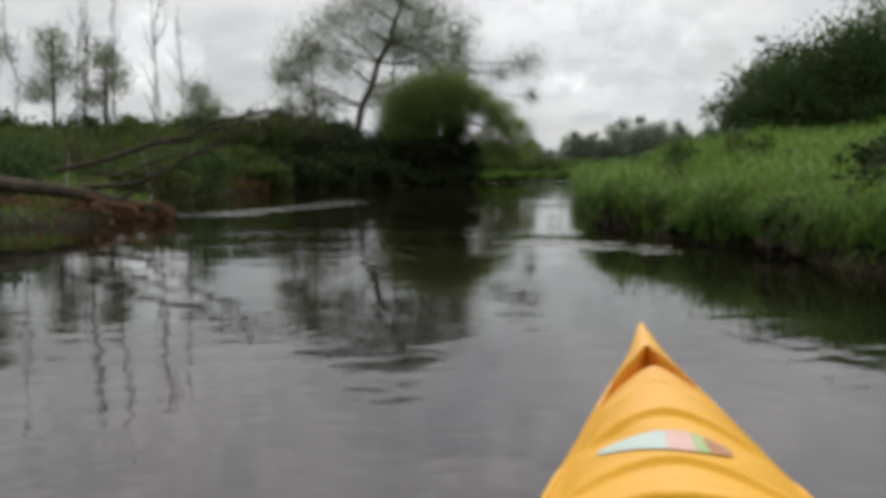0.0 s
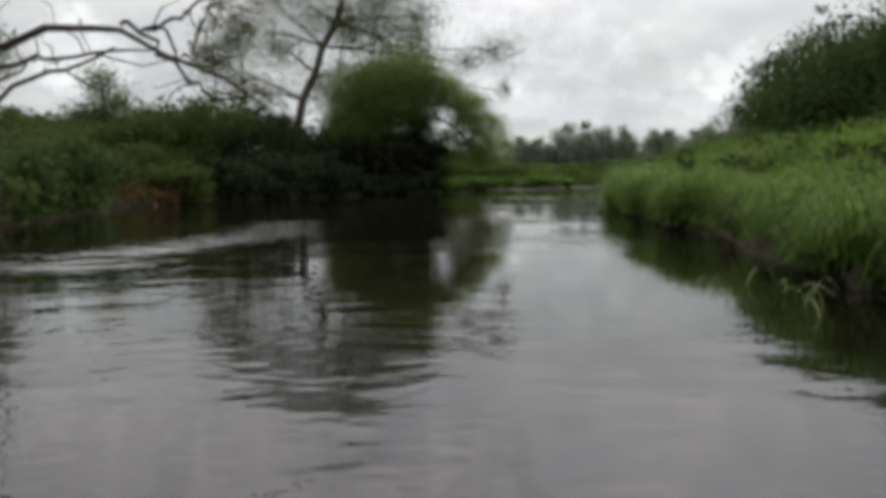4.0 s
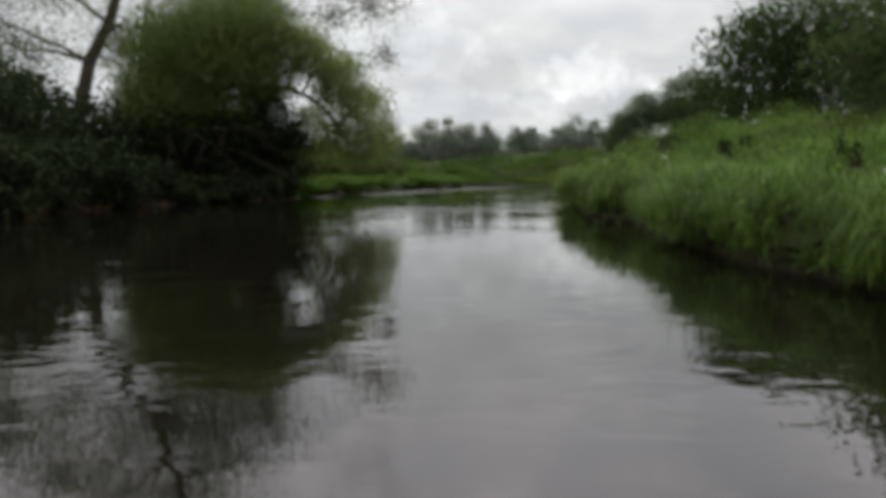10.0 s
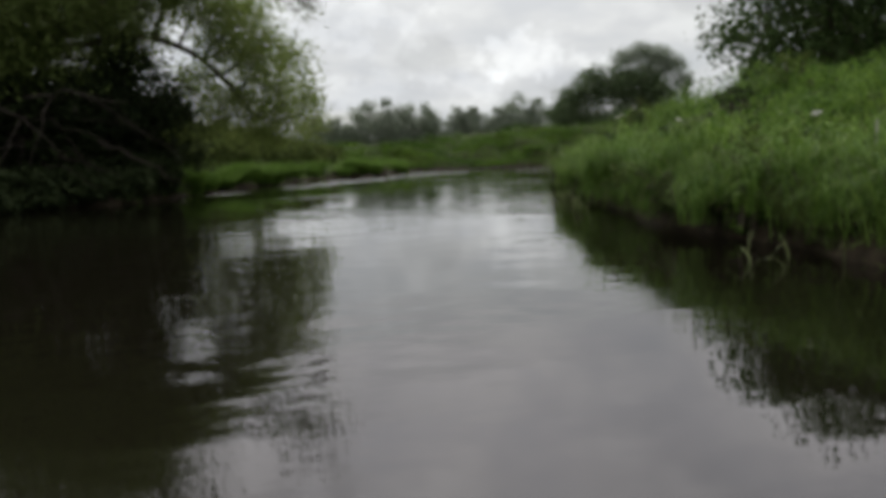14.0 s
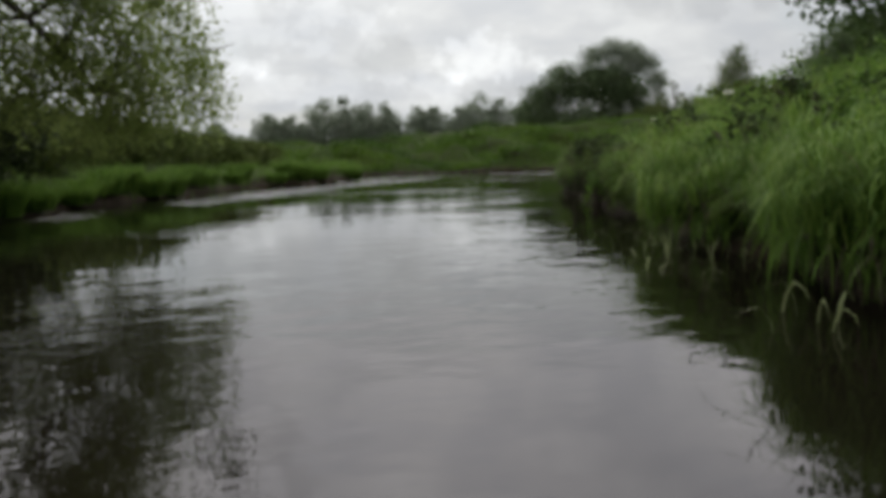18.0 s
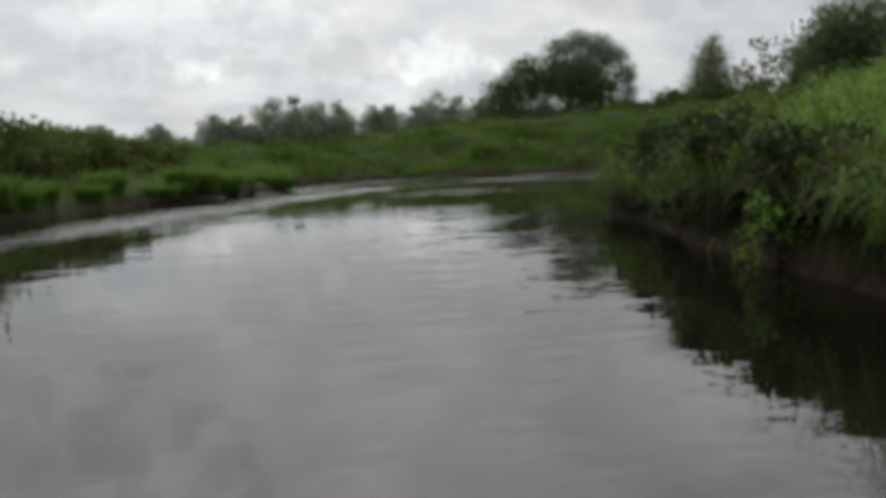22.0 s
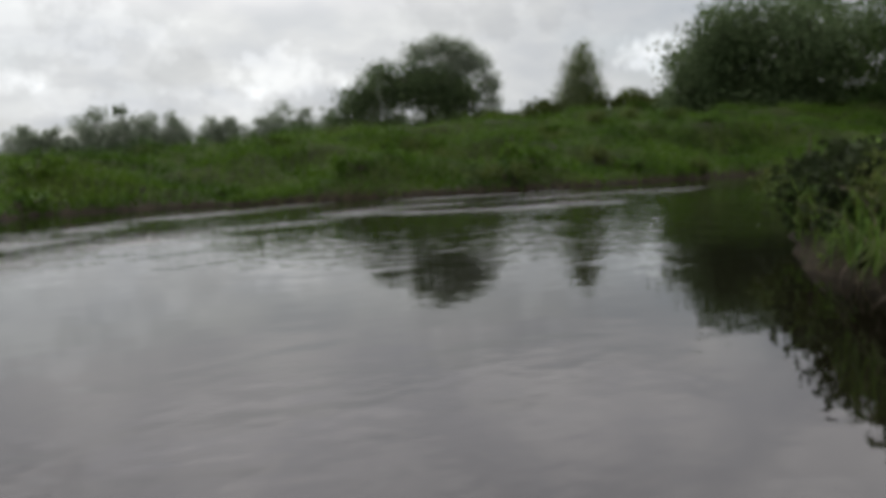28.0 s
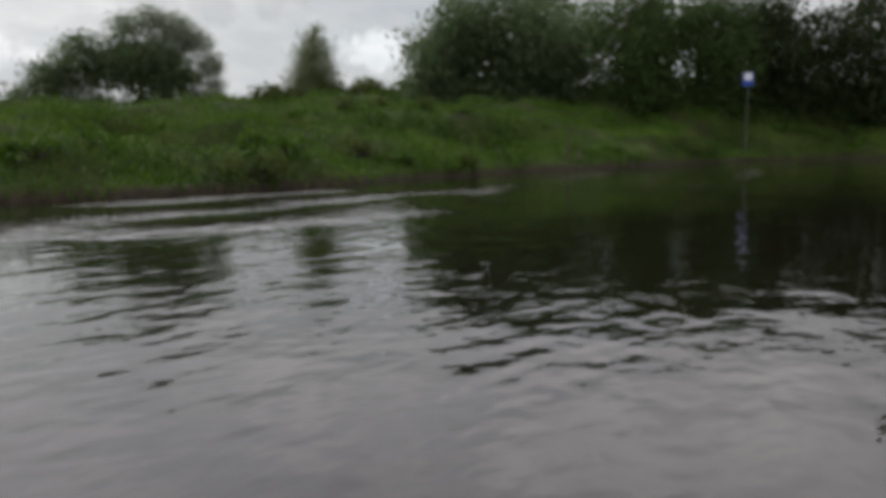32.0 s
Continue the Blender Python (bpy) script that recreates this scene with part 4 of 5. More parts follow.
tree("alder", "dark spreading alder above the bank grass", [(17.5, 31.6, gz(17.5, 31.6) - 0.1), (17.5, 31.6, 2.8), (17.6, 31.6, 5.2)], 0.22,
     [(15.6, 32.4, 3.6, 1.4, 1.4, 1.3), (17.2, 31.8, 4.6, 1.8, 1.7, 1.8), (19.0, 31.0, 4.6, 1.7, 1.6, 1.9), (17.2, 30.4, 3.2, 2.0, 1.7, 1.2), (17.2, 31.4, 2.3, 2.4, 1.7, 0.9)],
     20000, 0.08, M_DARK, 73, clump=50, fine=4)

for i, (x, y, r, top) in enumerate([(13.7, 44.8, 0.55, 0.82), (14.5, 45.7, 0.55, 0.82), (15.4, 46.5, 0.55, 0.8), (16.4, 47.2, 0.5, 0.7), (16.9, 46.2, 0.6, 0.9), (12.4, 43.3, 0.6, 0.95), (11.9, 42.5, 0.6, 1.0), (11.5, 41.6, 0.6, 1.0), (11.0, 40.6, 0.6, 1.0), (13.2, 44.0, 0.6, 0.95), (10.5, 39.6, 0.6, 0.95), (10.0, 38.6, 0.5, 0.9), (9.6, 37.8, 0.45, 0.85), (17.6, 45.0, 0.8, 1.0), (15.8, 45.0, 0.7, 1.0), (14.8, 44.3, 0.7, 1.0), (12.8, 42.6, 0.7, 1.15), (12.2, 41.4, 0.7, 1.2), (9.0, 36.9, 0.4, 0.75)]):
    shrub(x, y, r, top, 3200, 0.037, M_SHRUB if i in (3, 15) else (M_SHRUB if i % 3 == 0 else M_DARK_SHADED), 760 + i, "tangled dark bramble bush overhanging the bank by the bend", group="bushes of the bank tip")

tree("young_alder", "young alder with thin upright leafy shoots in the bank grass", [(14.9, 43.8, gz(14.9, 43.8) - 0.1), (14.9, 43.85, 1.55), (14.85, 43.9, 2.1)], 0.022,
     [(14.8, 43.9, 1.45, 0.28, 0.28, 0.26), (14.68, 44.0, 1.75, 0.22, 0.22, 0.22), (15.05, 43.8, 1.85, 0.2, 0.2, 0.22), (14.85, 43.9, 2.1, 0.14, 0.14, 0.16)], 620, 0.036, M_SHRUB, 75, clump=12, spread=0.4)

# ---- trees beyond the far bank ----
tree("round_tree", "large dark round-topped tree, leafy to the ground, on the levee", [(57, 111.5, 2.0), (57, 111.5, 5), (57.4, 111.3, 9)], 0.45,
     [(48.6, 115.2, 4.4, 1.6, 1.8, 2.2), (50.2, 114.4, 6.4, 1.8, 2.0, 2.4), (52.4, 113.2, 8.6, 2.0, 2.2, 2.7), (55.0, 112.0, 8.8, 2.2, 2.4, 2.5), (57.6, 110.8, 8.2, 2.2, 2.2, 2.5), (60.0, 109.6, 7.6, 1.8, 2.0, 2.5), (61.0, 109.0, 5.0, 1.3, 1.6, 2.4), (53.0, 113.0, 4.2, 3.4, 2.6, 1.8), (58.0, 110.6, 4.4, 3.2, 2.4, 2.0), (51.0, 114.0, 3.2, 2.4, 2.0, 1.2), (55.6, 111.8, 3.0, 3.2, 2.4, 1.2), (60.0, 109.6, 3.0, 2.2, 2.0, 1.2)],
     44000, 0.16, M_MID_HAZED, 81, clump=70, spread=0.4)
tree("airy_tree", "tall airy tree with thin haze-paled leaves behind the dark one", [(60, 112.5, 2.2), (60, 112.5, 7), (60, 112.4, 11)], 0.28,
     [(56.6, 112.5, 12.2, 1.3, 1.4, 1.0), (58.6, 111.5, 12.8, 1.4, 1.5, 1.1), (60.6, 110.4, 12.2, 1.4, 1.5, 1.2), (62.2, 109.6, 11.0, 1.2, 1.3, 1.2), (63.2, 109.0, 9.2, 1.0, 1.1, 1.3), (63.4, 109.0, 7.2, 0.9, 1.0, 1.3), (59.5, 111.0, 10.6, 2.0, 1.6, 1.2)], 14000, 0.12, M_FAR_HAZED, 82, clump=26, spread=0.5, fine=8)
tree("narrow_tree", "narrow upright young tree with light leaves on the levee", [(62.4, 95.2, 2.0), (62.4, 95.2, 6), (62.5, 95.2, 11)], 0.16,
     [(62.3, 95.3, 5.2, 2.2, 1.8, 1.2), (61.8, 95.3, 6.6, 1.6, 1.4, 1.2), (63.1, 95.1, 7.4, 1.4, 1.3, 1.2), (61.8, 95.1, 8.4, 1.2, 1.2, 1.1), (63.0, 95.2, 9.2, 1.1, 1.1, 1.0), (62.2, 95.2, 10.2, 0.9, 0.9, 0.8), (62.9, 95.2, 10.9, 0.5, 0.5, 0.6)], 11000, 0.11, M_AIRY, 83, clump=16, spread=0.6, fine=6)
for i, (x, y, r, top) in enumerate([(62.5, 95.5, 2.8, 7.0), (59.0, 97.0, 2.8, 6.3), (66.5, 92.5, 2.8, 7.0), (70.0, 90.0, 2.8, 7.0), (56.0, 99.5, 2.6, 5.4)]):
    shrub(x, y, r, top, 2600, 0.19, M_SHRUB, 190 + i, "low leafy bush along the levee crest", group="levee bushes")
MASS = [(56.6, 78.0, 10.0), (58.6, 75.6, 10.8), (61.0, 73.0, 11.2), (63.5, 68.0, 11.4), (67.5, 64.5, 11.5), (71.5, 60.5, 11.5), (74.5, 55.0, 11.4), (76.5, 49.0, 11.4), (62.0, 80.0, 11.5), (66.5, 74.0, 12.2), (72.0, 68.0, 12.4), (77.5, 61.0, 12.4), (80.0, 53.0, 12.0), (78.0, 43.0, 11.4), (79.0, 37.0, 11.2)]
for i, (x, y, top) in enumerate(MASS):
    r2 = np.random.default_rng(300 + i)
    lobes = [(x + r2.uniform(-2.2, 2.2), y + r2.uniform(-2.2, 2.2), top * q, r2.uniform(1.7, 2.4), r2.uniform(1.7, 2.4), r2.uniform(1.4, 2.0)) for q in (0.30, 0.38, 0.46, 0.54, 0.60, 0.66, 0.74, 0.80, 0.86)]
    lobes.append((x, y, top * 0.30, 3.2, 3.2, 2.0))
    tree("willow_tree", "tall dense dark willow in the wood beyond the far bank", [(x, y, gz(x, y) - 0.1), (x, y, top * 0.4), (x + 0.2, y, top * 0.85)], 0.26, lobes, 15000 if i < 8 else 5000, 0.15 if i < 8 else 0.2, M_MID_HAZED if i < 3 else M_DARK if i in (3, 4, 8, 9) else M_DARK_SHADED, 320 + i, clump=48, group="wood beyond the river", spread=0.42)
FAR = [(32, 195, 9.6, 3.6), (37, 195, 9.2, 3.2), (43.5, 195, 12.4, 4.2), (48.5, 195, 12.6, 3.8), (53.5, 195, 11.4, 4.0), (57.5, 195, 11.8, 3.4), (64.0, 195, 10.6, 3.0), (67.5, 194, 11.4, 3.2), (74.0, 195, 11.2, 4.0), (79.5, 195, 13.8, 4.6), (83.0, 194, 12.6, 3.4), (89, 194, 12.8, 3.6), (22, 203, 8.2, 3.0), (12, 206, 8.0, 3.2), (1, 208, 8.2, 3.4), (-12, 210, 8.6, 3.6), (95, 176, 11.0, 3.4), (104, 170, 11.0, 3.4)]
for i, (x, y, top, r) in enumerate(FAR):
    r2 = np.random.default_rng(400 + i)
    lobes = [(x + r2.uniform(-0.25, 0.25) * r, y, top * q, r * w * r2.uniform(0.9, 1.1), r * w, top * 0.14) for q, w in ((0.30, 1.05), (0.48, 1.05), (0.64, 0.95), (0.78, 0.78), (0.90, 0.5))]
    tree("distant_tree", "distant round tree on the skyline, its green greyed for haze", [(x, y, gz(x, y) - 0.1), (x, y, top * 0.4), (x, y, top * 0.85)], 0.3, lobes, 4600, 0.28, M_FAR_HAZED, 420 + i, clump=60, spread=0.42, group="skyline trees")
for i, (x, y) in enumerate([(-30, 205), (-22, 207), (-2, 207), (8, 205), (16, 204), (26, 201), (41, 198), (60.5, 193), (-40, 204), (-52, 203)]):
    shrub(x, y, 4.6, 5.6, 1300, 0.3, M_FAR_HAZED, 450 + i, "distant low thicket on the skyline", group="skyline thickets")

# ---- river sign on the far bank ----
sx, sy = 61.0, 59.6
sz = gz(sx, sy)
sign = thing("river_sign", "small blue and white square river sign on a thin grey post", "sign", (sx, sy, sz))
M_POST = material("galvanised_post", [(0.3, rgb(0.10, 0.105, 0.11)), (0.7, rgb(0.17, 0.175, 0.18))], 0.5, 20, metal=0.6)
M_BLUE = material("sign_blue", [(0.3, rgb(0.03, 0.07, 0.34)), (0.7, rgb(0.045, 0.10, 0.42))], 0.5, 6)
M_WHITE = material("sign_white", [(0.3, rgb(0.72, 0.73, 0.76)), (0.7, rgb(0.82, 0.83, 0.85))], 0.5, 6)
part_mesh("post", *tube(np.array([(0, 0, -0.2), (0, 0, 2.2), (0, 0, 4.3)]), [0.03, 0.03, 0.03], 8), M_POST, sign, smooth=True)


def box_bm(w, d, h, bevel=0.0):
    bm = bmesh.new()
    bmesh.ops.create_cube(bm, size=1.0)
    bmesh.ops.scale(bm, vec=(w, d, h), verts=bm.verts)
    if bevel:
        bmesh.ops.bevel(bm, geom=bm.edges[:], offset=bevel, segments=2, affect="EDGES")
    return bm


facing = math.atan2(12.2 - sx, -(47.4 - sy))
board = part("board", box_bm(0.56, 0.03, 0.74, 0.008), M_BLUE, sign, "blue sign board")
board.matrix_local = Matrix.Translation((0, 0, 4.1)) @ Matrix.Rotation(facing, 4, "Z") @ Matrix.Translation((0, -0.06, 0))
face = part("panel", box_bm(0.40, 0.01, 0.40, 0.003), M_WHITE, board, "white square")
face.matrix_local = Matrix.Translation((0, -0.022, 0.14))

# ---- kayak ----
def plastic(name, dark, mid, light, rough=0.42, scale=3.0):
    return material(name, [(0.3, dark), (0.5, mid), (0.72, light)], rough, scale, 0, 0, 0.15, 120.0, 0.25, big=1.2)


M_YELLOW = plastic("yellow_polyethylene", (0.60, 0.290, 0.007), (0.66, 0.332, 0.009), (0.71, 0.38, 0.014))
M_ORANGE = plastic("orange_tub_and_shaded_recess", (0.60, 0.19, 0.012), (0.68, 0.23, 0.015), (0.74, 0.27, 0.020), 0.5)
M_BLACK = plastic("black_rubber", (0.018, 0.018, 0.019), (0.028, 0.028, 0.029), (0.045, 0.045, 0.046), 0.6)
M_STICK_BLUE = plastic("sticker_pale_blue", (0.30, 0.44, 0.40), (0.40, 0.52, 0.48), (0.50, 0.56, 0.46), scale=38.0)
M_STICK_PINK = plastic("sticker_pink", (0.50, 0.30, 0.24), (0.56, 0.36, 0.30), (0.60, 0.44, 0.34), scale=38.0)
M_STICK_RED = plastic("sticker_brown_red", (0.20, 0.055, 0.025), (0.34, 0.12, 0.05), (0.42, 0.30, 0.10), scale=38.0)
M_STICK_GREEN = plastic("sticker_green", (0.10, 0.26, 0.07), (0.22, 0.38, 0.12), (0.45, 0.50, 0.22), scale=38.0)

kayak = thing("kayak", "yellow plastic kayak afloat with an open orange cockpit", "kayak")
KAYAK_AT = Matrix.Translation((0.543, 2.165, -0.035)) @ Matrix.Rotation(radians(-10.6), 4, "Z")
kayak.matrix_world = KAYAK_AT
S_KEYS = [0, 0.1, 0.25, 0.4, 0.55, 0.7, 0.85, 1.0, 1.15, 1.6, 2.0, 2.5, 3.0, 3.4, 3.7, 3.85]
W_KEYS = [0.007, 0.020, 0.041, 0.073, 0.107, 0.137, 0.165, 0.199, 0.226, 0.285, 0.305, 0.288, 0.205, 0.115, 0.04, 0.006]
Z_KEYS = [0.365, 0.358, 0.345, 0.333, 0.322, 0.313, 0.303, 0.293, 0.282, 0.245, 0.218, 0.205, 0.200, 0.203, 0.215, 0.225]
K_KEYS = [0.30, 0.12, -0.02, -0.06, -0.085, -0.095, -0.10, -0.105, -0.11, -0.11, -0.11, -0.10, -0.06, 0.02, 0.13, 0.22]


def eased(keys, reach=0.11):
    """A finely sampled key line with its corners rounded."""
    q = np.linspace(-0.3, 4.15, 900)
    line = np.interp(q, S_KEYS, keys)
    n = int(reach / (q[1] - q[0]))
    soft = np.convolve(np.convolve(line, np.ones(n) / n, "same"), np.ones(n) / n, "same")
    near_end = np.clip(np.minimum(q, 3.85 - q) / 0.25, 0, 1)
    return q, soft * near_end + line * (1 - near_end)


S_FINE, W_FINE = eased(W_KEYS)
Z_FINE = eased(Z_KEYS)[1]


def deck_half(s):
    return np.interp(s, S_FINE, W_FINE)


def deck_z(s, u):
    """The deck's height s metres behind the bow, u from -1 to 1 across."""
    w = deck_half(s)
    z = np.interp(s, S_FINE, Z_FINE) + np.minimum(0.055, 0.42 * w) * (1 - np.abs(u) ** 2.2)
    arc = s - 0.26 * np.abs(u) ** 1.4
    notch = np.clip((arc - 0.254) / 0.010, 0, 1) * np.clip((0.47 - arc) / 0.10, 0, 1)
    z = z - 0.075 * notch * np.clip((0.93 - np.abs(u)) / 0.1, 0, 1)
    for c, h in ((0.63, 0.006), (0.81, 0.011), (1.01, 0.010)):
        a = s - 0.13 * np.abs(u) ** 1.6 - c
        z = z + h * (np.clip((a + 0.16) / 0.15, 0, 1) - np.clip(a / 0.012 + 0.5, 0, 1)) * np.clip((0.86 - np.abs(u)) / 0.12, 0, 1)
    dish = np.exp(-(((u + 0.08) / 0.72) ** 4) - (((s - 0.93 - 0.03 * u) / 0.055) ** 4))
    return z - 0.010 * dish


sv, uv = np.concatenate([np.linspace(0, 1.3, 230), np.linspace(1.32, 3.85, 90)]), np.linspace(-1, 1, 49)
SS, UU = np.meshgrid(sv, uv, indexing="ij")
COCK_C, COCK_A, COCK_B = 1.775, 0.62, 0.225
dv = np.stack([UU * deck_half(SS), -SS, deck_z(SS, UU)], -1)
kk = np.arange(SS.size).reshape(SS.shape)
cs = (SS[:-1, :-1] + SS[1:, 1:]) / 2
cu = (UU[:-1, :-1] + UU[1:, 1:]) / 2
hole = np.abs((cs - COCK_C) / COCK_A) ** 2.7 + np.abs(cu * deck_half(cs) / COCK_B) ** 2.7 < 1
dq = np.stack([kk[:-1, :-1], kk[1:, :-1], kk[1:, 1:], kk[:-1, 1:]], -1)
# recess faces split off and painted orange to imitate shaded, self-lit yellow plastic
arc_c = cs - 0.26 * np.abs(cu) ** 1.4
cup = (arc_c > 0.252) & (arc_c < 0.42) & (np.abs(cu) < 0.92)
part_mesh("bow_recess", dv.reshape(-1, 3), dq[cup], M_ORANGE, kayak, "moulded recess behind the bow, its shade painted as deep orange", smooth=True)
dq = dq[~hole & ~cup]
part_mesh("deck", dv.reshape(-1, 3), dq, M_YELLOW, kayak, "moulded yellow deck with raised ridges", smooth=True)
hs, ha = np.linspace(0, 3.85, 80), np.linspace(0, 1, 13)
HS, HA = np.meshgrid(hs, np.concatenate([-1 + ha[:-1], ha]) , indexing="ij")
hw = deck_half(HS)
lower = np.interp(HS, S_KEYS, K_KEYS)
hx = np.sign(HA) * hw * np.clip(np.abs(HA) * 1.0, 0, 1) ** 0.55
hzz = lower + (np.interp(HS, S_FINE, Z_FINE) - lower) * np.abs(HA) ** 2.6
hk = np.arange(HS.size).reshape(HS.shape)
hq = np.stack([hk[:-1, :-1], hk[:-1, 1:], hk[1:, 1:], hk[1:, :-1]], -1).reshape(-1, 4)
part_mesh("hull", np.stack([hx, -HS, hzz], -1).reshape(-1, 3), hq, M_YELLOW, kayak, "smooth yellow hull", smooth=True)
# cockpit: rim, inner tub, seat
ca = np.linspace(0, 2 * np.pi, 49)
rim_pts = np.stack([COCK_B * np.sign(np.sin(ca)) * np.abs(np.sin(ca)) ** 0.74, -(COCK_C + COCK_A * np.sign(np.cos(ca)) * np.abs(np.cos(ca)) ** 0.74), np.zeros(49)], -1)
rim_pts[:, 2] = [float(deck_z(np.array(-p[1]), np.array(p[0] / deck_half(-p[1])))) + 0.012 for p in rim_pts]
part_mesh("coaming", *tube(rim_pts, np.full(49, 0.016), 8), M_YELLOW, kayak, "rounded cockpit rim", smooth=True)
tub = []
for k, (sc, dz) in enumerate(((1.0, 0.0), (1.03, -0.06), (1.04, -0.14), (0.95, -0.24), (0.6, -0.30), (0.02, -0.31))):
    ring = rim_pts.copy()
    ring[:, 0] *= sc
    ring[:, 1] = -COCK_C + (ring[:, 1] + COCK_C) * sc
    ring[:, 2] = ring[:, 2] * (1 if k == 0 else 0) + (0 if k == 0 else 0.275) + dz - 0.01
    tub.append(ring)
tv = np.concatenate(tub)
tk = np.arange(len(tv)).reshape(6, 49)
part_mesh("cockpit_tub", tv, np.stack([tk[:-1, :-1], tk[:-1, 1:], tk[1:, 1:], tk[1:, :-1]], -1).reshape(-1, 4), M_ORANGE, kayak, "orange inner shell", smooth=True)
seat = part("seat", box_bm(0.34, 0.36, 0.05, 0.02), M_BLACK, kayak, "black moulded seat")
seat.location = (0, -1.92, 0.02)
back = part("backrest", box_bm(0.34, 0.04, 0.20, 0.018), M_BLACK, kayak, "low black backrest")
back.location = (0, -2.16, 0.12)
for sd in (-1, 1):
    s0 = np.linspace(0.94, 1.08, 9)
    p = np.stack([sd * (deck_half(s0) - 0.008), -s0, np.interp(s0, S_FINE, Z_FINE) + 0.004], -1)
    part_mesh("edge_grip", *tube(p, np.array([0.002, 0.005, 0.007, 0.007, 0.007, 0.007, 0.007, 0.006, 0.003]), 8), M_YELLOW, kayak, "moulded edge grip", smooth=True)


def decal(name, u0, u1, mat, label, parent):
    """A thin printed patch that follows the deck, cut out of a long oval."""
    us = np.linspace(u0, u1, 16)
    rows = []
    for u in us:
        half = 0.044 * math.sqrt(max(0.02, 1 - ((u + 0.08) / 0.60) ** 2))
        line = np.linspace(-half, half, 9) + 0.925 + 0.035 * u * u
        rows.append(np.stack([u * deck_half(line), -line, deck_z(line, np.full(9, u)) + 0.003], -1))
    v = np.stack(rows)
    k = np.arange(16 * 9).reshape(16, 9)
    return part_mesh(name, v.reshape(-1, 3), np.stack([k[:-1, :-1], k[:-1, 1:], k[1:, 1:], k[1:, :-1]], -1).reshape(-1, 4), mat, parent, label, smooth=True)


st = decal("sticker", -0.66, -0.07, M_STICK_BLUE, "pale blue part of a worn oval sticker", kayak)
decal("pink_field", -0.07, 0.17, M_STICK_PINK, "faded pink field", st)
decal("green_field", 0.17, 0.28, M_STICK_GREEN, "mottled green field", st)
decal("brown_field", 0.28, 0.48, M_STICK_RED, "brown-red field", st)

# ---- sedge tussocks and stumps along the left spit ----
rng = np.random.default_rng(90)


def tussock(x, y, r, h, seed):
    r2 = np.random.default_rng(seed)
    z = max(gz(x, y), 0.0) - 0.03
    n = 1000
    a, q = r2.uniform(0, 2 * np.pi, n), np.sqrt(r2.uniform(0, 1, n))
    px, py = np.cos(a) * q * r * 0.55, np.sin(a) * q * r * 0.55
    v, f = blades(px, py, np.zeros(n), h * r2.uniform(0.6, 1.05, n), 0.014, 0.3, r2)
    v[:, :2] *= (1 + 0.9 * (v[:, 2:] / h) ** 1.6)
    ob = part_mesh("sedge_tussock", v, f, M_SEDGE)
    ob.location = (x, y, z)
    return tagged(ob, "rounded bright green sedge tussock on the muddy shore", "grass", "sedge tussocks")


tx, ty, td = scatter(9000, (0.5, 12, 39.5, 58), lambda d, w, x, y: (d > 0.06) * (d < 0.42) * (w[2] > 0.5), rng)
chosen = []
for x, y in zip(tx, ty):
    if all(math.hypot(x - a, y - b) > 0.62 for a, b in chosen) and len(chosen) < 40:
        chosen.append((x, y))
for i, (x, y) in enumerate(chosen):
    tussock(float(x), float(y), float(rng.uniform(0.36, 0.62)), float(rng.uniform(0.36, 0.62)), 500 + i)


def snag(x, y, points, r0, seed, label):
    ob = thing("snag", label, "deadwood", (x, y, -0.1))
    r2 = np.random.default_rng(seed)
    for p in points:
        part_mesh("branch", *tube(bent(p, 8, 0.012, r2), np.linspace(r0 * 0.6, r0 * 0.2, 8), 7), M_BARK, ob, smooth=True)


snag(8.95, 52.1, [[(-0.1, 0, 0), (0.08, 0, 0.26), (0.26, 0.05, 0.5)], [(0.0, 0, 0.05), (0.16, 0.04, 0.22), (0.2, 0.08, 0.36)], [(-0.2, 0, 0.02), (-0.5, 0.05, 0.12), (-0.8, 0.1, 0.1)]], 0.085, 560, "dark broken branch sticking out of the water")
snag(6.7, 51.2, [[(-0.7, 0, 0.1), (0, 0.05, 0.2), (0.7, 0.1, 0.12)], [(0.1, 0, 0.12), (0.2, 0.05, 0.3), (0.35, 0.1, 0.38)]], 0.07, 561, "dark waterlogged log on the muddy shore")
snag(4.4, 49.3, [[(-0.5, 0, 0.1), (0, 0, 0.18), (0.5, 0, 0.1)], [(0, 0, 0.1), (-0.15, 0, 0.34)]], 0.05, 562, "small tangle of drift branches on the shore")
snag(40.6, 61.2, [[(0, 0, 0), (0.05, 0, 0.8), (0.16, 0, 1.7)], [(0.7, 0, 0.2), (1.1, 0, 0.6), (1.6, 0.1, 1.0)], [(0.6, 0.1, 0.3), (1.0, 0.1, 0.3), (1.6, 0.2, 0.5)]], 0.13, 563, "dark broken stump with a fallen limb on the far shore")

stake = thing("stake", "thin pale wooden stake in the bank grass", "stake", (6.0, 27.2, gz(6.0, 27.2) - 0.1))
part_mesh("pole", *tube(np.array([(0, 0, 0), (0.01, 0, 0.3), (0.015, 0, 0.56)]), [0.010, 0.009, 0.008], 6), material("pale_wood", [(0.3, rgb(0.28, 0.27, 0.24)), (0.7, rgb(0.48, 0.46, 0.42))], 0.8, 12), stake, smooth=True)
M_PETAL = material("white_petals", [(0.3, rgb(0.62, 0.62, 0.56)), (0.7, rgb(0.78, 0.78, 0.72))], 0.7, 20, 0.4, 0.3)
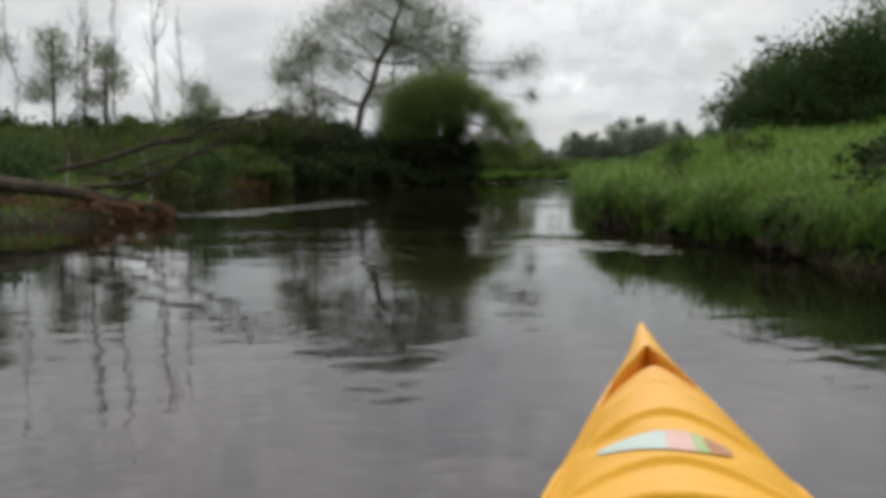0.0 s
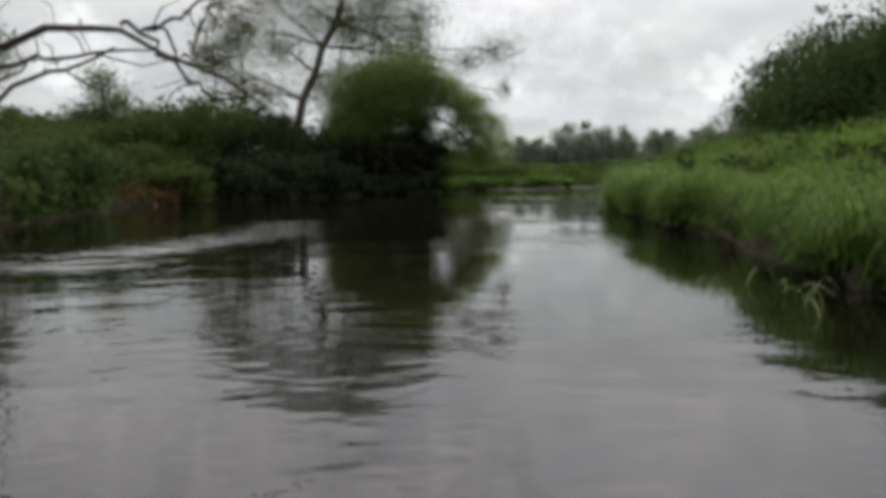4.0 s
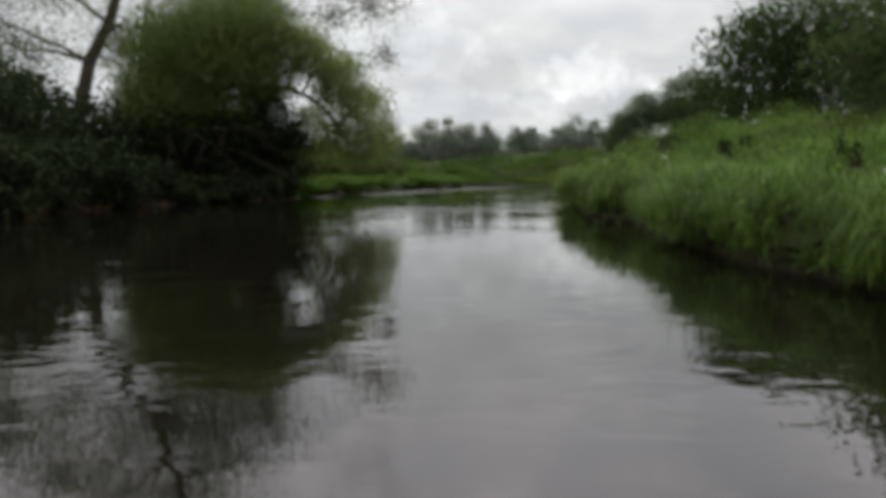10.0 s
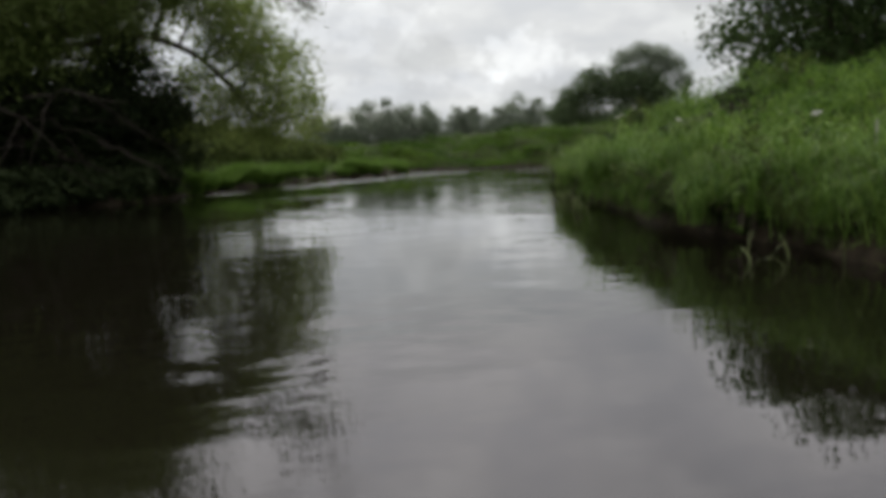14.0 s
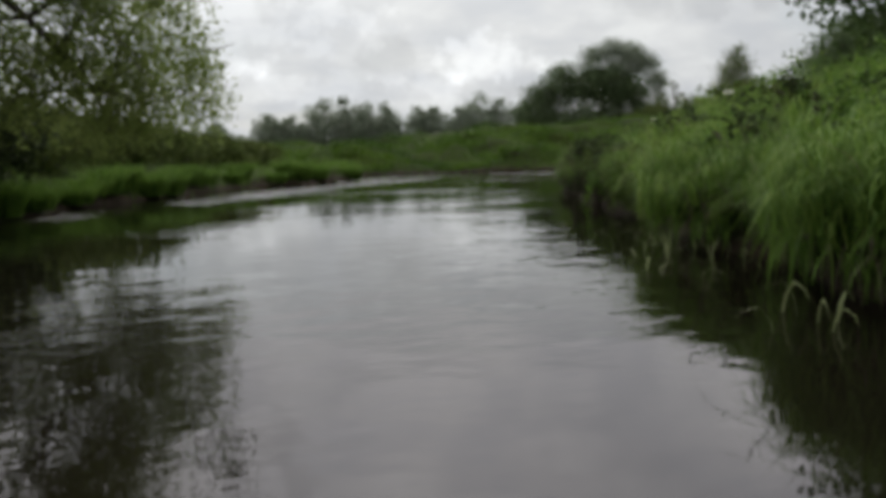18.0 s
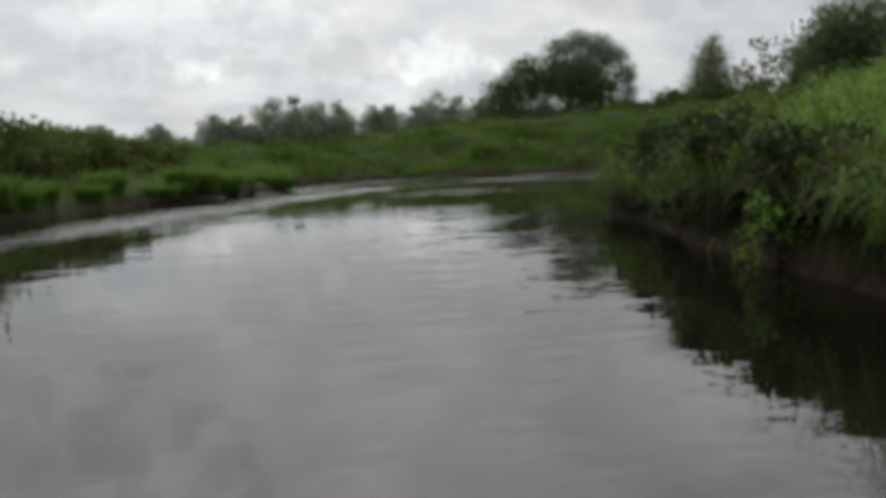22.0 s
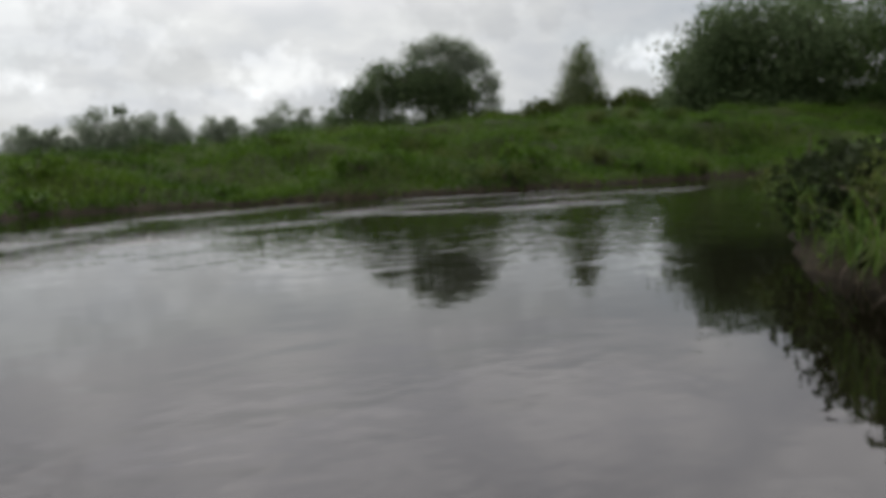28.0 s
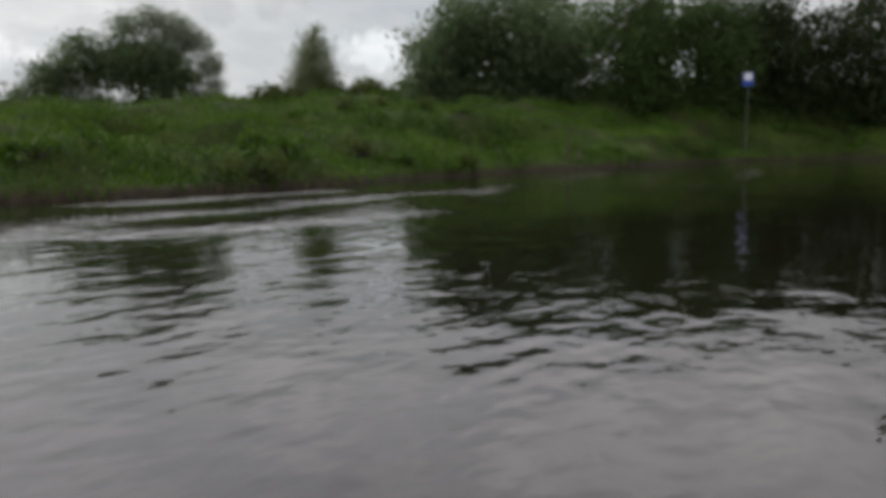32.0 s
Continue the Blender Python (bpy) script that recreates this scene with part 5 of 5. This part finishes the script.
M_STALK = material("flower_stalk", [(0.3, rgb(0.05, 0.09, 0.02)), (0.7, rgb(0.09, 0.14, 0.03))], 0.7, 12)
for i, (x, y) in enumerate([(9.5, 36.5), (8.9, 35.4), (10.6, 37.6), (7.6, 31.8), (11.2, 39.0), (6.6, 28.4), (3.9, 20.9), (12.6, 41.6)]):
    fr = np.random.default_rng(580 + i)
    fl = thing("wild_flower", "small white flower head on a thin stalk in the grass", "flower", (x, y, gz(x, y) - 0.02), "bank flowers")
    h = float(fr.uniform(0.5, 0.68))
    part_mesh("stalk", *tube(np.array([(0, 0, 0), (0.01, 0.01, h * 0.5), (0.03, 0.0, h)]), [0.004, 0.003, 0.003], 5), M_STALK, fl)
    part_mesh("flower_head", *leaves([(0.03, 0, h + 0.01, 0.035, 0.035, 0.014)], 60, 0.011, fr, 6, 0.7), M_PETAL, fl)

# ---- grass of the banks ----
def grass(name, n, box, keep, height, width, mat, label, lean=0.35):
    x, y, d = scatter(n, box, keep)
    h = height(d, x, y) * RNG.uniform(0.6, 1.15, len(x))
    v, f = blades(x, y, turf_height(x, y) - 0.03, h, width, lean)
    ob = part_mesh(name, v, f, mat)
    return tagged(ob, label, "grass", kind="stuff")


def tuft(x, y, s, seed):
    return np.clip((vnoise(x * s, y * s, seed) - 0.30) * 2.6, 0.06, 1)


def right_keep(d, w, x, y):
    return (d > -0.02) * (w[0] > 0.5) * (d < 3.2) * np.interp(d, [0, 1.2, 3.2], [1, 0.75, 0.35]) * (0.3 + 0.7 * tuft(x, y, 1.7, 21)) * (np.hypot(x - 5, y - 26) < 40) * np.interp(y, [36, 38.5], [1, 0.4]) ** (d < 0.7)


def edge_keep(d, w, x, y):
    return (lip_height(x, y, d, w) > 0) * (d < 0.4) * (0.2 + 0.8 * tuft(x, y, 1.3, 33)) * np.interp(y, [36, 38.5], [1, 0.3])


grass("bank_grass", 420000, (1.2, 18, 2, 49), right_keep, lambda d, x, y: 0.12 + 0.38 * tuft(x, y, 0.9, 22), 0.009, M_GRASS, "lush tall green grass overhanging the high bank", 0.6)
grass("edge_grass", 52000, None, edge_keep, lambda d, x, y: 0.22 + 0.25 * tuft(x, y, 0.9, 34), 0.008, M_SEDGE, "drooping dark grass at the water's edge", 1.1)
grass("bank_grass", 220000, (4, 34, 2, 47), lambda d, w, x, y: (d > 2.2) * (w[0] > 0.5) * np.interp(d, [2.2, 4, 16], [0.4, 0.7, 0.25]) * (0.35 + 0.65 * tuft(x, y, 1.2, 23)), lambda d, x, y: 0.2 + 0.40 * tuft(x, y, 0.7, 24), 0.024, M_GRASS, "thick meadow grass on the rise behind the bank", 0.85)
grass("dry_stalks", 60000, (1.2, 16, 2, 48), lambda d, w, x, y: (d > -0.1) * (d < 1.3) * (w[0] > 0.5) * 0.6 * tuft(x, y, 0.8, 25) ** 2, lambda d, x, y: 0.25 + 0.2 * tuft(x, y, 0.7, 26), 0.008, M_DRY, "pale dry stalks in the bank grass", 1.6)
grass("left_grass", 260000, (-14, 11, 6, 60), lambda d, w, x, y: (d > 0.02) * (w[2] > 0.5) * np.interp(y, [26, 29, 38.5, 40.5], [1, 0.12, 0.12, 1]) * np.interp(d, [0, 2, 7], [0.9, 0.6, 0.2]) * (0.3 + 0.7 * tuft(x, y, 1.0, 27)), lambda d, x, y: (0.10 + 0.28 * tuft(x, y, 0.7, 28)) * np.interp(y, [36, 42], [1, 0.6]), 0.018, M_SEDGE, "rough green grass on the low bank", 0.9)
grass("levee_grass", 240000, (6, 76, 52, 84), lambda d, w, x, y: (d > 0.03) * (w[1] > 0.45) * np.interp(d, [0, 3, 18], [1, 0.7, 0.35]) * (0.25 + 0.75 * tuft(x, y, 0.6, 29)), lambda d, x, y: 0.12 + 0.34 * tuft(x, y, 0.5, 30), 0.04, M_LEVEE, "green grass and weeds on the far levee slope", 0.9)
grass("bank_litter", 90000, (-13, 0, 8, 36), lambda d, w, x, y: (d > 0.0) * (w[2] > 0.5) * (d < 4) * tuft(x, y, 0.5, 36) ** 2, lambda d, x, y: 0.10 + 0.14 * tuft(x, y, 0.7, 37), 0.016, M_DRIFT, "rust-brown dead grass and flood litter on the muddy bank", 1.6)
grass("hanging_litter", 26000, None, lambda d, w, x, y: (lip_height(x, y, d, w) > 0) * (d < 0.3) * tuft(x, y, 0.9, 38) * np.interp(y, [10, 20, 34, 38], [0.15, 0.4, 0.5, 1.0]), lambda d, x, y: 0.22 + 0.2 * tuft(x, y, 0.7, 39), 0.011, M_DEAD, "brown dead grass and roots hanging down the undercut bank", 1.5)


def fringe(name, n, box, lo, hi, out, mat, label, width=0.010):
    """Blades that start on the lip of the bank and hang over towards the water."""
    x, y, d = scatter(n, box, lambda d, w, x, y: (w[0] > 0.5) * (d > lo) * (d < hi) * (turf_height(x, y) > 0.15) * tuft(x, y, 1.4, 44) * np.interp(y, [34, 39], [1, 0.15]))
    e = 0.15
    gxx = shore_distance(x + e, y)[0] - shore_distance(x - e, y)[0]
    gyy = shore_distance(x, y + e)[0] - shore_distance(x, y - e)[0]
    g = -np.stack([gxx, gyy], -1)
    g /= np.linalg.norm(g, axis=1)[:, None] + 1e-6
    m = len(x)
    g += RNG.normal(size=(m, 2)) * 1.0
    g /= np.linalg.norm(g, axis=1)[:, None] + 1e-6
    reach = out * RNG.uniform(0.4, 1.3, m)
    z = turf_height(x, y) - 0.02
    h = RNG.uniform(0.12, 0.34, m)
    side = np.stack([-g[:, 1], g[:, 0], np.zeros(m)], -1) * (width * RNG.uniform(0.5, 1.3, m))[:, None] * 0.5
    base = np.stack([x, y, z], -1)
    mid = base + np.stack([g[:, 0] * reach * 0.45, g[:, 1] * reach * 0.45, h], -1)
    tip = base + np.stack([g[:, 0] * reach, g[:, 1] * reach, h - reach * RNG.uniform(0.5, 1.25, m)], -1)
    tip[:, 2] = np.maximum(tip[:, 2], 0.01)
    v = np.stack([base - side, base + side, mid + side, mid - side, tip], 1)
    k = np.arange(m)[:, None] * 5
    ob = part_mesh(name, v.reshape(-1, 3), [k + np.array([[0, 1, 2, 3]]), k + np.array([[3, 2, 4]])], mat)
    return tagged(ob, label, "grass", kind="stuff")


fringe("bank_fringe", 60000, None, -0.42, 0.4, 0.28, M_GRASS, "long green grass drooping from the bank over the water", 0.007)
fringe("bank_fringe", 40000, None, -0.42, 0.2, 0.28, M_SEDGE, "dark sedge hanging down the bank's edge", 0.007)
fringe("pale_fringe", 700, None, -0.2, 0.2, 0.36, M_DRY, "pale bleached blades arching over the water", 0.008)


def strands(name, n, mat, label, width, span=(0, 60)):
    """Roots and dead grass hanging from the turf lip down to the water."""
    x, y, d = scatter(n, None, lambda d, w, x, y: (lip_height(x, y, d, w) > 0) * (d < 0.2) * (0.02 + 0.98 * tuft(x, y, 2.1, 71) ** 2) * (y > span[0]) * (y < span[1]))
    m = len(x)
    base = np.stack([x, y, turf_height(x, y) - 0.02], -1)
    a = RNG.uniform(0, 2 * np.pi, m)
    side = np.stack([np.cos(a), np.sin(a), np.zeros(m)], -1) * (width * RNG.uniform(0.5, 1.3, m))[:, None] * 0.5
    fall = base[:, 2] * RNG.uniform(0.35, 1.05, m)
    sway = RNG.normal(size=(m, 2)) * 0.07
    mid = base + np.stack([sway[:, 0] * 0.7, sway[:, 1] * 0.7, -fall * 0.45], -1)
    tip = base + np.stack([sway[:, 0], sway[:, 1], -fall], -1)
    v = np.stack([base - side, base + side, mid + side, mid - side, tip], 1)
    k = np.arange(m)[:, None] * 5
    ob = part_mesh(name, v.reshape(-1, 3), [k + np.array([[0, 1, 2, 3]]), k + np.array([[3, 2, 4]])], mat)
    return tagged(ob, label, "grass", kind="stuff")


strands("bank_roots", 40000, M_DEAD, "dark roots and dead grass hanging from the undercut bank", 0.008, (24, 60))
strands("hanging_sedge", 150000, M_SEDGE, "green sedge hanging from the bank down to the water", 0.010, (0, 37))
# downstream sedge uses the dark leaf tone in place of shade under the lip
strands("hanging_sedge", 50000, M_DARK_SHADED, "sedge hanging from the undercut bank, coloured as if in shade", 0.009, (37, 60))


def herbs(name, n, box, keep, size, mat, label, tall):
    """A low cover of small leaves."""
    x, y, d = scatter(n, box, keep)
    m = len(x)
    p = np.stack([x, y, turf_height(x, y) + RNG.uniform(0.02, 1, m) ** 1.3 * tall(x, y)], -1)
    a = RNG.normal(size=(m, 3)) * np.array([1, 1, 0.5])
    a /= np.linalg.norm(a, axis=1)[:, None]
    b = np.cross(a, RNG.normal(size=(m, 3)))
    b /= np.linalg.norm(b, axis=1)[:, None]
    q = (size * RNG.uniform(0.6, 1.4, m))[:, None]
    v = np.stack([p - a * q, p + b * q * 0.5, p + a * q, p - b * q * 0.5], 1)
    ob = part_mesh(name, v.reshape(-1, 3), np.arange(m * 4).reshape(m, 4), mat)
    return tagged(ob, label, "herbs", kind="stuff")


herbs("bank_herbs", 520000, (1.5, 18, 3, 47.5), lambda d, w, x, y: (w[0] > 0.5) * (d > 0.02) * (d < 4.5) * (0.15 + 0.85 * tuft(x, y, 0.9, 51)) * np.interp(y, [36, 38.5], [1, 0.7]), 0.023, M_GRASS, "low leafy herbs among the bank grass", lambda x, y: 0.12 + 0.42 * tuft(x, y, 1.1, 52))
herbs("levee_herbs", 120000, (10, 62, 57, 76), lambda d, w, x, y: (w[1] > 0.5) * (d > 0.1) * (d < 12) * (0.15 + 0.85 * tuft(x, y, 0.5, 53)), 0.05, M_LEVEE, "low leafy herbs on the levee slope", lambda x, y: 0.10 + 0.40 * tuft(x, y, 0.6, 54))
def arcs(x, y, z, az, length, width, rise, rng=RNG):
    """Long blades that rise, bend over and hang: six-sided strips from a base, by heading and length."""
    n = len(x)
    out = np.stack([np.cos(az), np.sin(az), np.zeros(n)], -1)
    side = np.stack([-np.sin(az), np.cos(az), np.zeros(n)], -1) * (width * rng.uniform(0.6, 1.3, n))[:, None] * 0.5
    base = np.stack([x, y, z], -1)
    v = []
    for reach, up, w in ((0.0, 0.0, 0.8), (0.14, 0.48, 1.0), (0.42, 0.80, 0.8), (0.82, 0.70, 0.45)):
        p = base + out * (reach * length)[:, None]
        p[:, 2] += up * length * rise
        v += [p - side * w, p + side * w]
    tip = base + out * (1.08 * length)[:, None]
    tip[:, 2] += 0.42 * length * rise
    v = np.stack(v + [tip], 1)
    v[:, :, 2] = np.maximum(v[:, :, 2], -0.02)
    k = np.arange(n)[:, None] * 9
    quads = np.concatenate([k + np.array([[a, a + 1, a + 3, a + 2]]) for a in (0, 2, 4)])
    return v.reshape(-1, 3), [quads, k + np.array([[6, 7, 8]])]


def tufts(name, n, blades_each, keep, length, width, mat, label, rng):
    """Clumps of long grass that lean out over the slope and the water."""
    cx, cy, cd = scatter(n, (1.4, 17, 3, 48), keep, rng)
    e = 0.2
    gx_ = shore_distance(cx + e, cy)[0] - shore_distance(cx - e, cy)[0]
    gy_ = shore_distance(cx, cy + e)[0] - shore_distance(cx, cy - e)[0]
    down = np.arctan2(-gy_, -gx_)
    who = np.repeat(np.arange(len(cx)), blades_each)
    m = len(who)
    big = rng.uniform(0.6, 1.25, len(cx))[who]
    a = down[who] + rng.normal(size=m) * 1.9
    q = rng.uniform(0, 0.13, m) * big
    b = rng.uniform(0, 2 * np.pi, m)
    x, y = cx[who] + np.cos(b) * q, cy[who] + np.sin(b) * q
    z = turf_height(cx, cy)[who] - 0.04
    v, f = arcs(x, y, z, a, length * big * rng.uniform(0.55, 1.1, m), width, rng.uniform(0.6, 1.25, m), rng)
    return tagged(part_mesh(name, v, f, mat), label, "grass", kind="stuff")


tr = np.random.default_rng(810)
tufts("grass_tufts", 8000, 42, lambda d, w, x, y: (w[0] > 0.5) * (turf_height(x, y) > 0.12) * (d > -0.42) * (d < 0.7) * 0.95 * np.interp(y, [36, 38.5], [1, 0.12]), 0.42, 0.010, M_GRASS, "long lush grass clumps bowing over the bank's edge", tr)
tufts("grass_tufts", 2600, 42, lambda d, w, x, y: (w[0] > 0.5) * (d > 0.5) * (d < 3.2) * np.interp(y, [37, 40], [1, 0.4]), 0.46, 0.012, M_GRASS, "tall bowed grass clumps on the bank slope", tr)
tufts("sedge_tufts", 8000, 36, lambda d, w, x, y: (w[0] > 0.5) * (turf_height(x, y) > 0.1) * (d > -0.42) * (d < 0.3) * np.interp(y, [36, 38.5], [1, 0.1]), 0.40, 0.011, M_SEDGE, "dark sedge clumps hanging down the bank's edge", tr)
M_REED = material("pale_reed", [(0.2, rgb(0.10, 0.14, 0.05)), (0.5, rgb(0.20, 0.25, 0.10)), (0.85, rgb(0.36, 0.38, 0.20))], 0.6, 6.0, 0.6, 0.3, spec=0.2)
for i, (x, y, n, h) in enumerate([(1.42, 11.3, 4, 0.26), (1.7, 10.9, 4, 0.24), (1.9, 10.55, 3, 0.26), (1.5, 11.9, 3, 0.2), (6.0, 31.4, 6, 0.2), (6.9, 34.0, 9, 0.18), (7.0, 33.55, 9, 0.18), (7.35, 34.7, 7, 0.2), (6.5, 32.9, 5, 0.2), (10.2, 39.5, 6, 0.2), (4.1, 24.1, 5, 0.22), (5.0, 26.9, 6, 0.22)]):
    r2 = np.random.default_rng(840 + i)
    ob = thing("reed_clump", "pale green reed blades bent over in the shallow water", "reeds", (x, y, 0.0), "reeds at the bank")
    for _ in range(n):
        one = [np.array([q]) for q in (r2.normal() * 0.2, r2.normal() * 0.2, -0.02, r2.uniform(0, 2 * np.pi), h * r2.uniform(0.7, 1.2))]
        part_mesh("blade", *arcs(*one, 0.010, np.array([r2.uniform(0.4, 1.3)]), r2), M_REED, ob)
# broad-leaved weeds among the grass
wr = np.random.default_rng(610)
wpx, wpy, wpd = scatter(5000, (1.5, 16, 5, 48), lambda d, w, x, y: (w[0] > 0.5) * (d > 0.1) * (d < 3.0) * 0.25, wr)
for i in range(min(120, len(wpx))):
    r = float(wr.uniform(0.2, 0.55))
    shrub(float(wpx[i]), float(wpy[i]), r, gz(float(wpx[i]), float(wpy[i])) + float(wr.uniform(0.30, 0.62)), 560, 0.031, (M_SHRUB, M_GRASS, M_DARK_SHADED)[i % 3], 620 + i, "leafy green weed clump in the bank grass", "weed_clump", group="bank weeds")
epx, epy, epd = scatter(9000, (1.5, 16, 4, 47), lambda d, w, x, y: (w[0] > 0.5) * (d > -0.02) * (d < 0.45) * 0.5, wr)
for i in range(min(70, len(epx))):
    shrub(float(epx[i]), float(epy[i]), float(wr.uniform(0.16, 0.36)), gz(float(epx[i]), float(epy[i])) + float(wr.uniform(0.28, 0.5)), 460, 0.028, (M_SHRUB, M_GRASS, M_SEDGE, M_DARK)[i % 4], 900 + i, "leafy weed clump leaning over the water's edge", "weed_clump", group="water's edge weeds")
fpx, fpy, fpd = scatter(4000, (10, 60, 57, 76), lambda d, w, x, y: (w[1] > 0.5) * (d > 0.3) * (d < 9.0) * 0.3, wr)
for i in range(min(46, len(fpx))):
    r = float(wr.uniform(0.5, 1.0))
    shrub(float(fpx[i]), float(fpy[i]), r, gz(float(fpx[i]), float(fpy[i])) + float(wr.uniform(0.4, 0.7)), 420, 0.07, M_LEVEE if i % 3 else M_SHRUB, 700 + i, "low green nettle patch on the levee slope", "weed_clump", group="levee weeds")
